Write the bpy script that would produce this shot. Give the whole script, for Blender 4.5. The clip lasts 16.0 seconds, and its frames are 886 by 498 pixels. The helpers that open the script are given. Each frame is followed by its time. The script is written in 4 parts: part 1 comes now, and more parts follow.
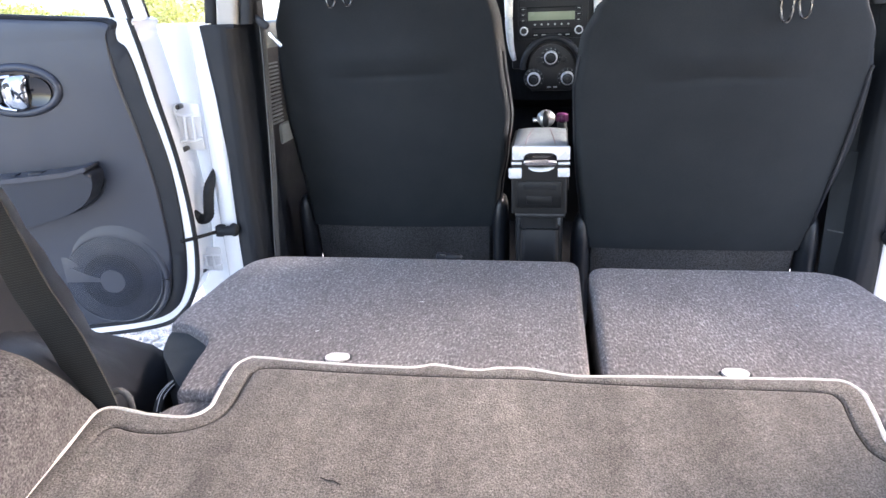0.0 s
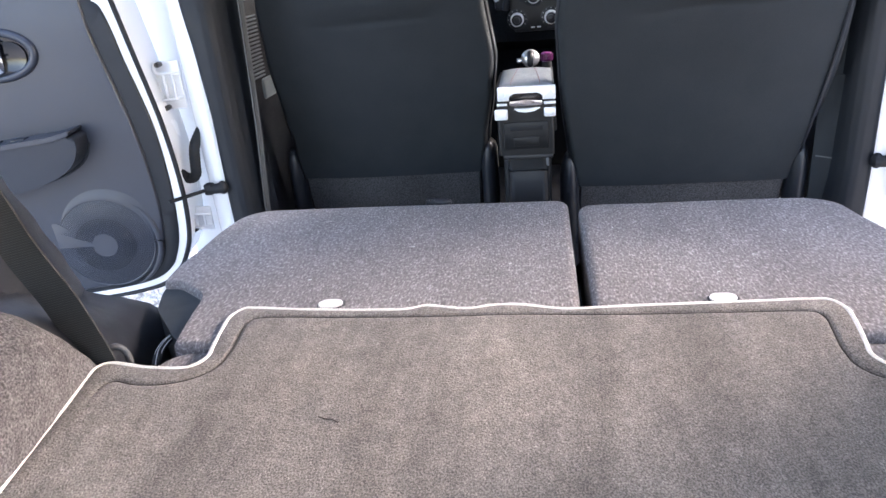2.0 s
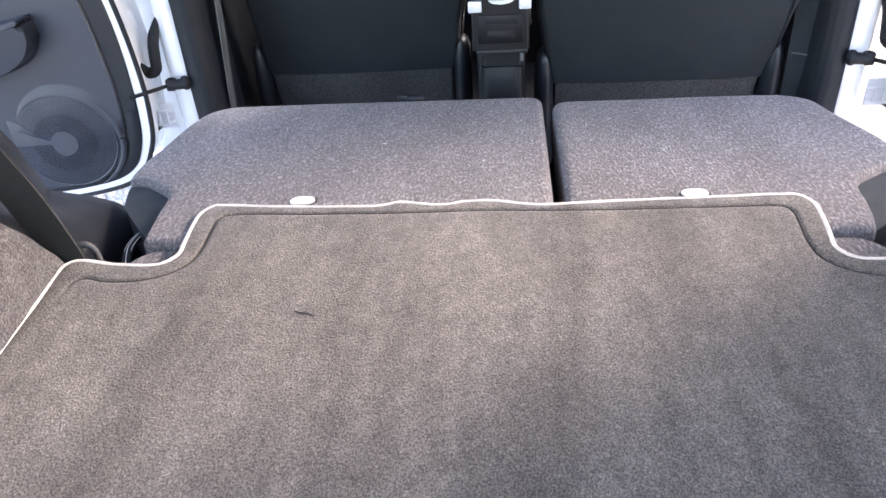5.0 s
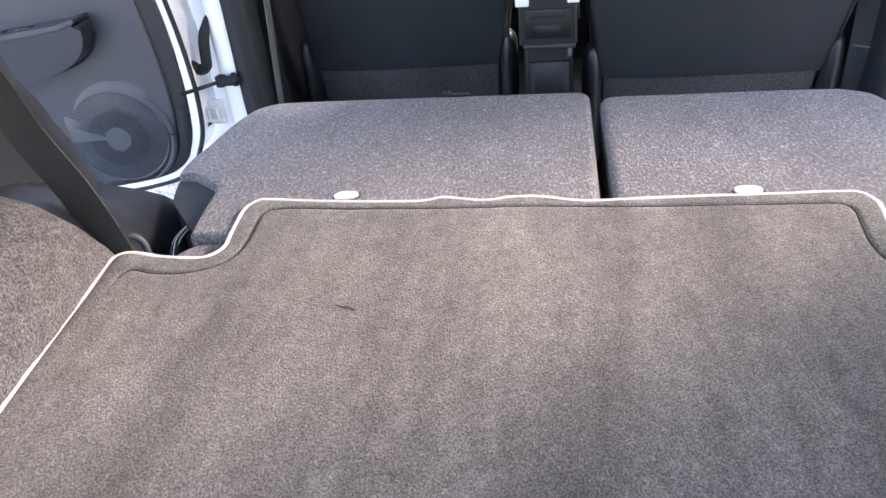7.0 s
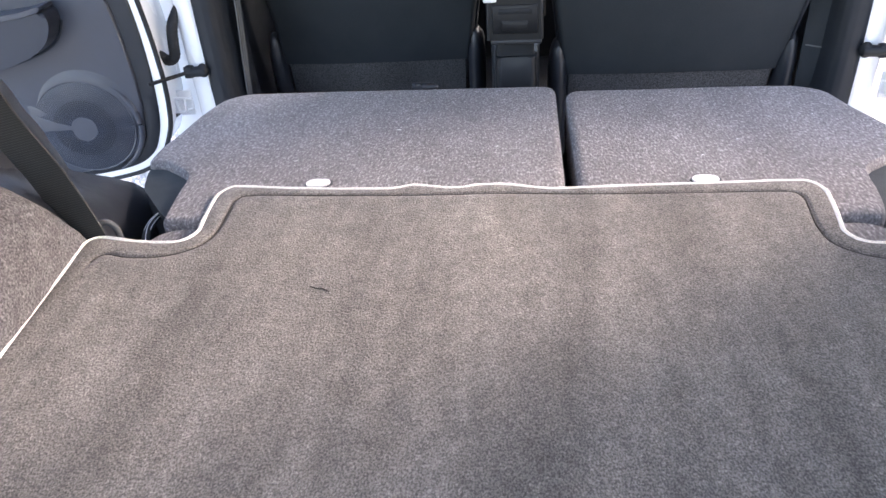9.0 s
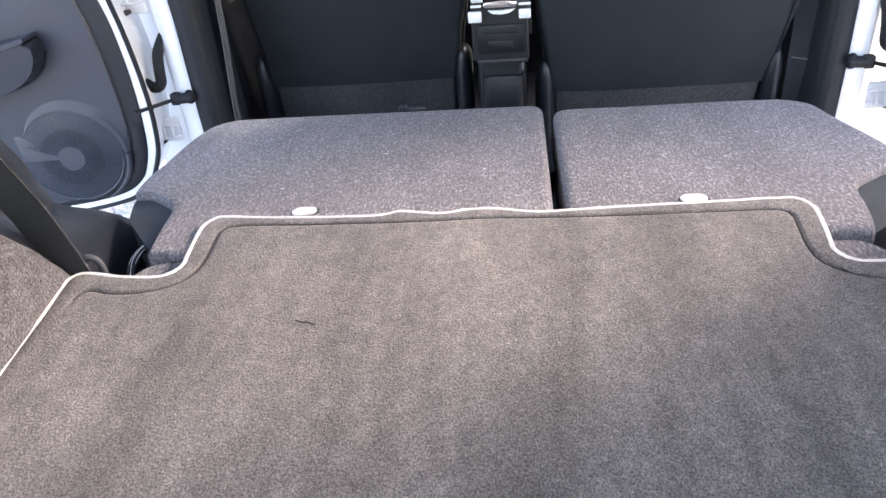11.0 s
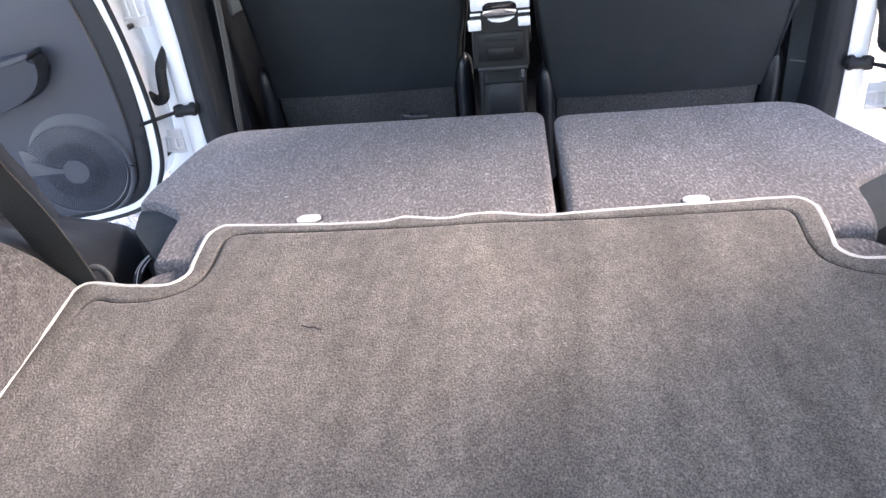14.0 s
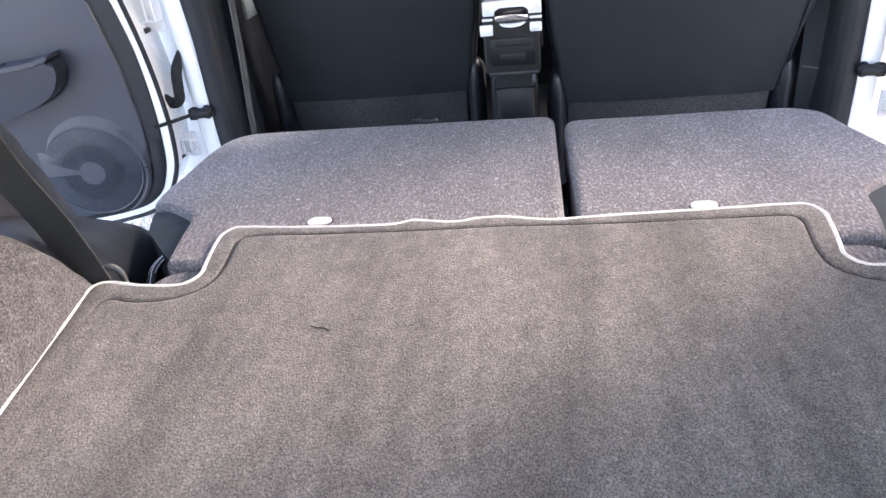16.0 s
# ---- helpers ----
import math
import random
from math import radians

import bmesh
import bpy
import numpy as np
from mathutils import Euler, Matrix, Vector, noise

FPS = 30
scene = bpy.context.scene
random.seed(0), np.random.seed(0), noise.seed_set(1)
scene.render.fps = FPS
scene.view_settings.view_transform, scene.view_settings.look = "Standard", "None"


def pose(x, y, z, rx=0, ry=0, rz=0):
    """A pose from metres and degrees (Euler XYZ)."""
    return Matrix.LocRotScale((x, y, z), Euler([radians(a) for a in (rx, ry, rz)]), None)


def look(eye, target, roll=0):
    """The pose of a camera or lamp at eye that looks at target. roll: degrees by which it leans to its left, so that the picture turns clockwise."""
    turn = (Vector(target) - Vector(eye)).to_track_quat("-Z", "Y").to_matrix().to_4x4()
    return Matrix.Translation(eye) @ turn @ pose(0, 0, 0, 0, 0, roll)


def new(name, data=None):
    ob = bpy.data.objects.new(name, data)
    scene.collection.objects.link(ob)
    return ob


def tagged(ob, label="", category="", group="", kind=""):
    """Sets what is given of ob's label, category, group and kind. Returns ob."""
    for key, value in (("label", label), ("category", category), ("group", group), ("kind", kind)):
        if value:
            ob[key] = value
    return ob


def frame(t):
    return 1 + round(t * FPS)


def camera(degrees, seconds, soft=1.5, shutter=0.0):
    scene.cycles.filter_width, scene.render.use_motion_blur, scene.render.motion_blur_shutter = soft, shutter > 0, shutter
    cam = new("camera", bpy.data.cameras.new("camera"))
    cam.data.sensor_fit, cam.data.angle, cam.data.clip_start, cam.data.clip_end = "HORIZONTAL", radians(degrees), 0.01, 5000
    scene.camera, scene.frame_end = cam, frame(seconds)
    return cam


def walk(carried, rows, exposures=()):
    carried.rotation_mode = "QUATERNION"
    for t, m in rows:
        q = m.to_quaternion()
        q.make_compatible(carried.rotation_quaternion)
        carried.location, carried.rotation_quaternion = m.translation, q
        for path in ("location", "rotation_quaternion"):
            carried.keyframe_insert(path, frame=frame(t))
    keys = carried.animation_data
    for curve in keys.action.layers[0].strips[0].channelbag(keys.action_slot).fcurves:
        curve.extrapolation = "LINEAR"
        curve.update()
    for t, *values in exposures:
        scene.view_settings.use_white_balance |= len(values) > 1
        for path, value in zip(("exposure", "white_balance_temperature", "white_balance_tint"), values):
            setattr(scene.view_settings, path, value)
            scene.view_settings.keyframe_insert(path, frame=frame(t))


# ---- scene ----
cam = camera(63.8, 16.0)
PATH = [
    (0, (0.026, -0.836, 1.166), (-0.274, 1.027, 0.505), -2.1),
    (0.5, (0.031, -0.845, 1.162), (-0.313, 1.017, 0.515), -3.7),
    (1, (0.032, -0.852, 1.165), (-0.336, 1.0, 0.507), -4.9),
    (1.5, (0.037, -0.853, 1.16), (-0.302, 0.989, 0.46), -5.1),
    (2, (0.039, -0.844, 1.15), (-0.253, 0.974, 0.368), -5.1),
    (2.5, (0.039, -0.832, 1.143), (-0.209, 0.944, 0.255), -4.9),
    (3, (0.038, -0.83, 1.134), (-0.161, 0.896, 0.143), -4.0),
    (3.2, (0.038, -0.829, 1.133), (-0.149, 0.881, 0.114), -3.9),
    (5.3, (0.031, -0.846, 1.139), (-0.199, 0.855, 0.110), -4.6),
    (5.5, (0.029, -0.847, 1.139), (-0.219, 0.85, 0.11), -4.7),
    (6, (0.026, -0.843, 1.137), (-0.272, 0.847, 0.109), -4.9),
    (6.5, (0.028, -0.844, 1.141), (-0.311, 0.839, 0.114), -5.3),
    (7, (0.035, -0.836, 1.131), (-0.305, 0.849, 0.108), -5.9),
    (7.5, (0.032, -0.839, 1.127), (-0.253, 0.847, 0.089), -5.8),
    (8, (0.032, -0.849, 1.132), (-0.217, 0.831, 0.077), -5.1),
    (8.5, (0.028, -0.862, 1.137), (-0.207, 0.823, 0.085), -4.6),
    (9, (0.033, -0.867, 1.13), (-0.212, 0.827, 0.097), -4.2),
    (9.2, (0.034, -0.867, 1.134), (-0.211, 0.829, 0.102), -4.0),
    (11.3, (0.044, -0.846, 1.140), (-0.186, 0.874, 0.147), -5.8),
    (11.5, (0.044, -0.845, 1.139), (-0.181, 0.88, 0.153), -6.0),
    (12, (0.044, -0.845, 1.135), (-0.165, 0.887, 0.158), -6.3),
    (12.5, (0.047, -0.844, 1.134), (-0.154, 0.888, 0.153), -6.6),
    (13, (0.042, -0.846, 1.136), (-0.161, 0.882, 0.149), -6.8),
    (13.5, (0.044, -0.85, 1.137), (-0.177, 0.876, 0.15), -6.9),
    (14, (0.042, -0.857, 1.136), (-0.2, 0.871, 0.159), -6.4),
    (14.5, (0.044, -0.863, 1.137), (-0.218, 0.863, 0.16), -6.6),
    (15, (0.045, -0.866, 1.139), (-0.223, 0.859, 0.162), -6.5),
    (15.5, (0.044, -0.864, 1.138), (-0.232, 0.862, 0.166), -6.2),
    (16, (0.048, -0.865, 1.139), (-0.228, 0.865, 0.175), -6.4),
]
walk(cam, [(t, look(eye, target, roll)) for t, eye, target, roll in PATH], exposures=[(0, 3.31, 6960, 22), (16, 3.31, 6960, 22)])

# ---- world, sun, exposure ----
SUN_EL, SUN_AZ = 25.0, 65.0         # degrees; azimuth clockwise from +y
world = bpy.data.worlds.new("sky")
scene.world = world
world.use_nodes = True
wn = world.node_tree.nodes
sky = wn.new("ShaderNodeTexSky")
sky.sky_type = "NISHITA"
sky.sun_disc = False
sky.sun_elevation, sky.sun_rotation = radians(SUN_EL), radians(SUN_AZ)
sky.air_density, sky.dust_density = 1.0, 1.4
wn["Background"].inputs["Strength"].default_value = 0.15
world.node_tree.links.new(sky.outputs[0], wn["Background"].inputs["Color"])
sun_data = bpy.data.lights.new("sun", "SUN")
sun_data.energy, sun_data.angle, sun_data.color = 0.58, radians(16), (1.0, 0.98, 0.96)
sun = new("sun", sun_data)
az, el = radians(SUN_AZ), radians(SUN_EL)
sun.matrix_world = look((8 * math.sin(az) * math.cos(el), 8 * math.cos(az) * math.cos(el), 8 * math.sin(el)), (0, 0, 0))


# ---- materials ----
def material(name, base, rough=0.6, metal=0.0, spec=0.5, mottle=0.0, mottle_scale=8.0, grain=0.0, grain_scale=400.0,
             bump=0.0, bump_scale=None, tint=None, sheen=0.0, stretch=(1, 1, 1), coat=0.0, detail=3.0, fleck=0.0, fleck_scale=300.0, streak=0.0, rib=0.0, shift=(0, 0, 0)):
    """Principled surface with two scales of variation: broad stains (mottle) and fine grain, and relief."""
    m = bpy.data.materials.new(name)
    m.use_nodes = True
    n, l = m.node_tree.nodes, m.node_tree.links
    b = n["Principled BSDF"]
    b.inputs["Roughness"].default_value = rough
    b.inputs["Metallic"].default_value = metal
    b.inputs["Specular IOR Level"].default_value = spec
    b.inputs["Sheen Weight"].default_value = sheen
    b.inputs["Coat Weight"].default_value = coat
    co = n.new("ShaderNodeTexCoord")
    mp = n.new("ShaderNodeMapping")
    mp.inputs["Scale"].default_value = stretch
    mp.inputs["Location"].default_value = shift
    l.new(co.outputs["Object"], mp.inputs["Vector"])

    def tex(scale, det, src=mp):
        t = n.new("ShaderNodeTexNoise")
        t.inputs["Scale"].default_value, t.inputs["Detail"].default_value = scale, det
        l.new(src.outputs[0], t.inputs["Vector"])
        return t

    def ramp(src, lo, hi, a, c):
        r = n.new("ShaderNodeMapRange")
        for key, v in (("From Min", lo), ("From Max", hi), ("To Min", a), ("To Max", c)):
            r.inputs[key].default_value = v
        l.new(src, r.inputs["Value"])
        return r.outputs[0]

    def times(col, fac):
        mul = n.new("ShaderNodeMix")
        mul.data_type, mul.blend_type = "RGBA", "MULTIPLY"
        mul.inputs["Factor"].default_value = 1.0
        l.new(col, mul.inputs["A"])
        cb = n.new("ShaderNodeCombineColor")
        for k in range(3):
            l.new(fac, cb.inputs[k])
        l.new(cb.outputs[0], mul.inputs["B"])
        return mul.outputs["Result"]

    dark = [c * (1 - mottle) for c in base]
    light = tint or [min(1, c * (1 + mottle)) for c in base]
    mix = n.new("ShaderNodeMix")
    mix.data_type = "RGBA"
    mix.inputs["A"].default_value, mix.inputs["B"].default_value = (*dark, 1), (*light, 1)
    l.new(ramp(tex(mottle_scale, 4).outputs["Fac"], 0.3, 0.7, 0, 1), mix.inputs["Factor"])
    out = mix.outputs["Result"]
    if grain:
        out = times(out, ramp(tex(grain_scale, detail).outputs["Fac"], 0.36, 0.64, 1 - grain, 1 + grain))
    if streak:                                    # brushed bands that run lengthwise
        m2 = n.new("ShaderNodeMapping")
        m2.inputs["Scale"].default_value = (1, 0.16, 1)
        m2.inputs["Rotation"].default_value = (0, 0, 0.12)
        l.new(co.outputs["Object"], m2.inputs["Vector"])
        out = times(out, ramp(tex(22, 3, m2).outputs["Fac"], 0.3, 0.7, 1 - streak * 1.5, 1 + streak * 1.5))
        out = times(out, ramp(tex(55, 3).outputs["Fac"], 0.3, 0.7, 1 - streak * 0.8, 1 + streak * 0.8))
        out = times(out, ramp(tex(170, 3).outputs["Fac"], 0.3, 0.7, 1 - streak * 0.9, 1 + streak * 0.9))
    if fleck:                                     # pale fibres
        out = times(out, ramp(tex(fleck_scale, 1).outputs["Fac"], 0.58, 0.74, 1, 1 + fleck))
        out = times(out, ramp(tex(fleck_scale * 1.37, 1).outputs["Fac"], 0.28, 0.42, 1 - 0.45 * min(1, fleck), 1))
    if rib:                                       # woven ribs running aslant
        for sc, turn in ((105, (0.3, 0.2, 0.5)), (150, (0.9, -0.4, 0.1))):
            m3 = n.new("ShaderNodeMapping")
            m3.inputs["Rotation"].default_value = turn
            l.new(co.outputs["Object"], m3.inputs["Vector"])
            wv = n.new("ShaderNodeTexWave")
            wv.bands_direction = "Z"
            wv.inputs["Scale"].default_value, wv.inputs["Distortion"].default_value = sc, 0.6
            l.new(m3.outputs[0], wv.inputs["Vector"])
            out = times(out, ramp(wv.outputs["Fac"], 0, 1, 1 - rib, 1 + rib))
    l.new(out, b.inputs["Base Color"])
    l.new(ramp(tex(mottle_scale * 3, 3).outputs["Fac"], 0.3, 0.7, max(0, rough - 0.07), min(1, rough + 0.07)), b.inputs["Roughness"])
    if bump:
        bp = n.new("ShaderNodeBump")
        bp.inputs["Strength"].default_value = bump
        bp.inputs["Distance"].default_value = 0.002
        l.new(tex(bump_scale or grain_scale, 2).outputs["Fac"], bp.inputs["Height"])
        l.new(bp.outputs[0], b.inputs["Normal"])
    return m


def glass(name, tint):
    m = bpy.data.materials.new(name)
    m.use_nodes = True
    b = m.node_tree.nodes["Principled BSDF"]
    b.inputs["Base Color"].default_value = (*tint, 1)
    b.inputs["Roughness"].default_value = 0.02
    b.inputs["Transmission Weight"].default_value = 1.0
    b.inputs["IOR"].default_value = 1.05
    return m


PILE = material("mat_pile", (0.163, 0.148, 0.134), 0.95, spec=0.1, mottle=0.0, tint=(0.205, 0.184, 0.162), mottle_scale=7.5, grain=0.40, grain_scale=600, bump=0.8, bump_scale=480, sheen=0.10, detail=2, streak=0.15, fleck=0.38, fleck_scale=470, stretch=(1, 0.7, 1), shift=(0.83, 0.41, 0.0))
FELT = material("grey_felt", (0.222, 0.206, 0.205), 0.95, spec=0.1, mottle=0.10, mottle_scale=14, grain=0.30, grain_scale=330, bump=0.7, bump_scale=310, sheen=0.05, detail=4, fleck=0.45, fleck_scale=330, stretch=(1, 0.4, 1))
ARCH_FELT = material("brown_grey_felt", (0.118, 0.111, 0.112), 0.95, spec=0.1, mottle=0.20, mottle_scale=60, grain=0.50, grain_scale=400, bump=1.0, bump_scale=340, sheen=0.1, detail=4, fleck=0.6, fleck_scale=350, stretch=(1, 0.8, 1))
GLOSS_BLACK = material("gloss_black", (0.006, 0.006, 0.008), 0.12, spec=0.5, mottle=0.1)
SKIRT = material("dark_felt", (0.070, 0.070, 0.073), 0.95, spec=0.1, mottle=0.15, grain=0.4, grain_scale=350, bump=0.5)
SEAT_CLOTH = material("seat_cloth", (0.0245, 0.0285, 0.0325), 0.8, spec=0.18, mottle=0.12, mottle_scale=5, grain=0.12, grain_scale=900, bump=0.15)
VINYL = material("dark_vinyl", (0.050, 0.057, 0.060), 0.6, spec=0.25, mottle=0.12, grain=0.1, grain_scale=700, bump=0.2)
TRIM = material("black_plastic_trim", (0.012, 0.0145, 0.019), 0.5, spec=0.3, mottle=0.1, mottle_scale=6, grain=0.08, grain_scale=1200, bump=0.12)
QUARTER_TRIM = material("satin_black_trim", (0.026, 0.029, 0.036), 0.38, spec=0.5, mottle=0.1, mottle_scale=6, grain=0.08, grain_scale=1200, bump=0.10)
BLACK = material("black_plastic", (0.013, 0.0155, 0.021), 0.4, spec=0.5, mottle=0.1, grain=0.1, grain_scale=900, bump=0.05)
RUBBER = material("black_rubber", (0.0068, 0.008, 0.0105), 0.6, spec=0.4, mottle=0.15, grain=0.1)
DOOR_GREY = material("grey_door_plastic", (0.029, 0.0335, 0.046), 0.36, spec=0.5, mottle=0.06, mottle_scale=5, grain=0.06, grain_scale=1300, bump=0.15)
# door grey darkened for the armrest: the shade on its front is in the colour
DOOR_GREY_SHADED = material("grey_door_plastic_shaded", (0.018, 0.0215, 0.030), 0.42, spec=0.45, mottle=0.06, mottle_scale=5, grain=0.06, grain_scale=1300, bump=0.15)
DOOR_DARK = material("dark_door_plastic", (0.009, 0.011, 0.0155), 0.5, spec=0.4, mottle=0.08, grain=0.06, grain_scale=1300, bump=0.12)
PAINT = material("white_car_paint", (0.84, 0.845, 0.855), 0.22, spec=0.5, mottle=0.015, mottle_scale=3, coat=0.5)
PIPING = material("cream_piping", (0.92, 0.85, 0.77), 0.85, spec=0.2, mottle=0.10, mottle_scale=60, grain=0.18, grain_scale=700, bump=0.4)
STITCH = material("hem_stitching", (0.085, 0.078, 0.070), 0.95, spec=0.1, mottle=0.2, grain=0.4, grain_scale=600)
WEB = material("belt_webbing", (0.036, 0.036, 0.034), 0.7, spec=0.3, mottle=0.06, grain=0.12, grain_scale=900, bump=0.3, bump_scale=700, rib=0.28)
BELT_GREY = material("grey_webbing", (0.105, 0.108, 0.112), 0.7, spec=0.3, mottle=0.08, grain=0.25, grain_scale=600)
CHROME = material("chrome", (0.85, 0.86, 0.88), 0.12, metal=1.0, mottle=0.03)
SILVER = material("silver_plastic", (0.86, 0.87, 0.89), 0.28, metal=0.15, mottle=0.04)
DARK_CHROME = material("worn_chrome", (0.50, 0.51, 0.53), 0.10, metal=1.0, mottle=0.10, mottle_scale=60)
STEEL = material("steel_wire", (0.12, 0.115, 0.11), 0.25, metal=1.0, mottle=0.1)
KNOB_METAL = material("satin_silver", (0.62, 0.62, 0.63), 0.3, metal=0.8, mottle=0.06)
WHITE_PL = material("white_plastic", (0.86, 0.84, 0.82), 0.45, mottle=0.05, grain=0.05)
BEIGE = material("beige_trim", (0.48, 0.45, 0.40), 0.7, spec=0.3, mottle=0.05, grain=0.06, grain_scale=900, bump=0.1)
LINER = material("headliner_cloth", (0.55, 0.53, 0.49), 0.9, spec=0.1, mottle=0.05, grain=0.1, grain_scale=700)
DASH = material("grained_dash_plastic", (0.026, 0.027, 0.030), 0.40, spec=0.4, mottle=0.08, grain=0.08, grain_scale=1200, bump=0.08)
MARK = material("pale_button_marks", (0.50, 0.52, 0.50), 0.5, mottle=0.05)
LEATHER = material("grey_leatherette", (0.17, 0.20, 0.22), 0.38, spec=0.5, mottle=0.12, mottle_scale=18, grain=0.1, grain_scale=600, bump=0.25)
RED = material("red_thread", (0.22, 0.09, 0.09), 0.7, mottle=0.1)
PURPLE = material("purple_plastic", (0.10, 0.012, 0.075), 0.35, mottle=0.1)
LCD = material("green_grey_display", (0.34, 0.39, 0.27), 0.25, mottle=0.05)
CREAM = material("cream_plastic", (0.85, 0.78, 0.62), 0.45, mottle=0.04)
NAVY = material("navy_plastic", (0.012, 0.012, 0.04), 0.2, mottle=0.1)
CONSOLE = material("console_plastic", (0.011, 0.0115, 0.013), 0.42, spec=0.3, mottle=0.1, grain=0.08, grain_scale=1000, bump=0.05)
CARPET = material("black_carpet", (0.009, 0.0105, 0.013), 0.95, spec=0.1, mottle=0.2, grain=0.4, grain_scale=400, bump=0.5)
PANEL_L = material("pale_door_trim", (0.14, 0.17, 0.19), 0.5, mottle=0.05, grain=0.05)
GLASS = glass("window_glass", (0.93, 0.97, 0.95))
MIRROR = material("mirror", (0.9, 0.9, 0.9), 0.02, metal=1.0)
GRAVEL = material("gravel", (0.52, 0.50, 0.46), 0.9, spec=0.2, mottle=0.3, mottle_scale=25, grain=0.35, grain_scale=120, bump=0.6)
STONE = material("pale_stone", (0.55, 0.53, 0.50), 0.85, spec=0.3, mottle=0.35, mottle_scale=30, grain=0.2, grain_scale=200, bump=0.4)
LAWN = material("dry_grass", (0.34, 0.33, 0.14), 0.9, spec=0.2, mottle=0.35, mottle_scale=0.8, grain=0.4, grain_scale=20)
LEAF = material("shrub_leaves", (0.34, 0.37, 0.13), 0.6, spec=0.3, mottle=0.4, mottle_scale=2, grain=0.3, grain_scale=30)
BARK = material("bark", (0.12, 0.09, 0.06), 0.9, mottle=0.3)


# ---- mesh tools ----
EMPTY_AT = {}


def link_mesh(name, bm, mat, smooth=40):
    me = bpy.data.meshes.new(name)
    bmesh.ops.recalc_face_normals(bm, faces=bm.faces)
    bm.to_mesh(me)
    bm.free()
    if smooth:
        me.shade_smooth()
        me.set_sharp_from_angle(angle=radians(smooth))
    me.materials.append(mat)
    return new(name, me)


def thing(name, loc, label, category, group="", kind=""):
    e = new(name)
    e.location = loc
    e.empty_display_size = 0.05
    EMPTY_AT[e.name] = Vector(loc)
    return tagged(e, label, category, group, kind)


def part(name, bm, mat, parent, label="", smooth=40):
    """One mesh, modelled in world coordinates, under a thing or a part."""
    ob = link_mesh(name, bm, mat, smooth)
    ob.parent = parent
    if parent.name in EMPTY_AT:
        ob.matrix_parent_inverse = Matrix.Translation(-EMPTY_AT[parent.name])
    return tagged(ob, label)


def solo(name, bm, mat, label, category, group="", kind="", smooth=40):
    return tagged(link_mesh(name, bm, mat, smooth), label, category, group, kind)


def box(lo, hi, bevel=0.0, seg=2, m=None):
    bm = bmesh.new()
    bmesh.ops.create_cube(bm, size=1)
    for v in bm.verts:
        v.co = Vector([(lo[i] + hi[i]) / 2 + v.co[i] * (hi[i] - lo[i]) for i in range(3)])
    if bevel:
        bmesh.ops.bevel(bm, geom=bm.edges[:], offset=bevel, segments=seg, profile=0.5, affect="EDGES")
    if m:
        bm.transform(m)
    return bm


def cyl(p, q, r, r2=None, seg=32, bevel=0.0):
    """A cylinder or cone from p to q."""
    p, q = Vector(p), Vector(q)
    bm = bmesh.new()
    bmesh.ops.create_cone(bm, cap_ends=True, segments=seg, radius1=r, radius2=r if r2 is None else r2, depth=(q - p).length)
    if bevel:
        rim = [e for e in bm.edges if any(len(f.verts) > 4 for f in e.link_faces)]
        bmesh.ops.bevel(bm, geom=rim, offset=bevel, segments=2, profile=0.5, affect="EDGES")
    bm.transform(Matrix.Translation((p + q) / 2) @ (q - p).to_track_quat("Z", "Y").to_matrix().to_4x4())
    return bm


def ball(c, r, seg=24):
    bm = bmesh.new()
    bmesh.ops.create_uvsphere(bm, u_segments=seg, v_segments=seg // 2, radius=1)
    bm.transform(Matrix.Translation(c) @ Matrix.Diagonal((*(r if hasattr(r, "__len__") else (r, r, r)), 1)))
    return bm


def join(*bms):
    out = bmesh.new()
    for b in bms:
        me = bpy.data.meshes.new("tmp")
        b.to_mesh(me)
        b.free()
        out.from_mesh(me)
        bpy.data.meshes.remove(me)
    return out


def smooth_path(pts, closed=False, n=8):
    """Catmull-Rom points through pts."""
    pts = [Vector(p) for p in pts]
    out, k = [], len(pts)
    for i in range(k if closed else k - 1):
        if closed:
            a, b, c, d = (pts[(i + j) % k] for j in (-1, 0, 1, 2))
        else:
            a, b, c, d = pts[max(i - 1, 0)], pts[i], pts[i + 1], pts[min(i + 2, k - 1)]
        for j in range(n):
            t = j / n
            out.append(0.5 * (2 * b + (c - a) * t + (2 * a - 5 * b + 4 * c - d) * t * t + (3 * b - a - 3 * c + d) * t ** 3))
    if not closed:
        out.append(pts[-1])
    return out


def round_poly(pts, r=0.02, seg=5):
    """2D outline with its corners rounded by about r."""
    out, k = [], len(pts)
    for i in range(k):
        a, b, c = Vector(pts[i - 1]), Vector(pts[i]), Vector(pts[(i + 1) % k])
        ri = r[i] if hasattr(r, "__len__") else r
        ri = min(ri, (a - b).length * 0.48, (c - b).length * 0.48)
        p, q = b + (a - b).normalized() * ri, b + (c - b).normalized() * ri
        for j in range(seg + 1):
            t = j / seg
            out.append(p * (1 - t) ** 2 + b * 2 * t * (1 - t) + q * t * t)
    return out


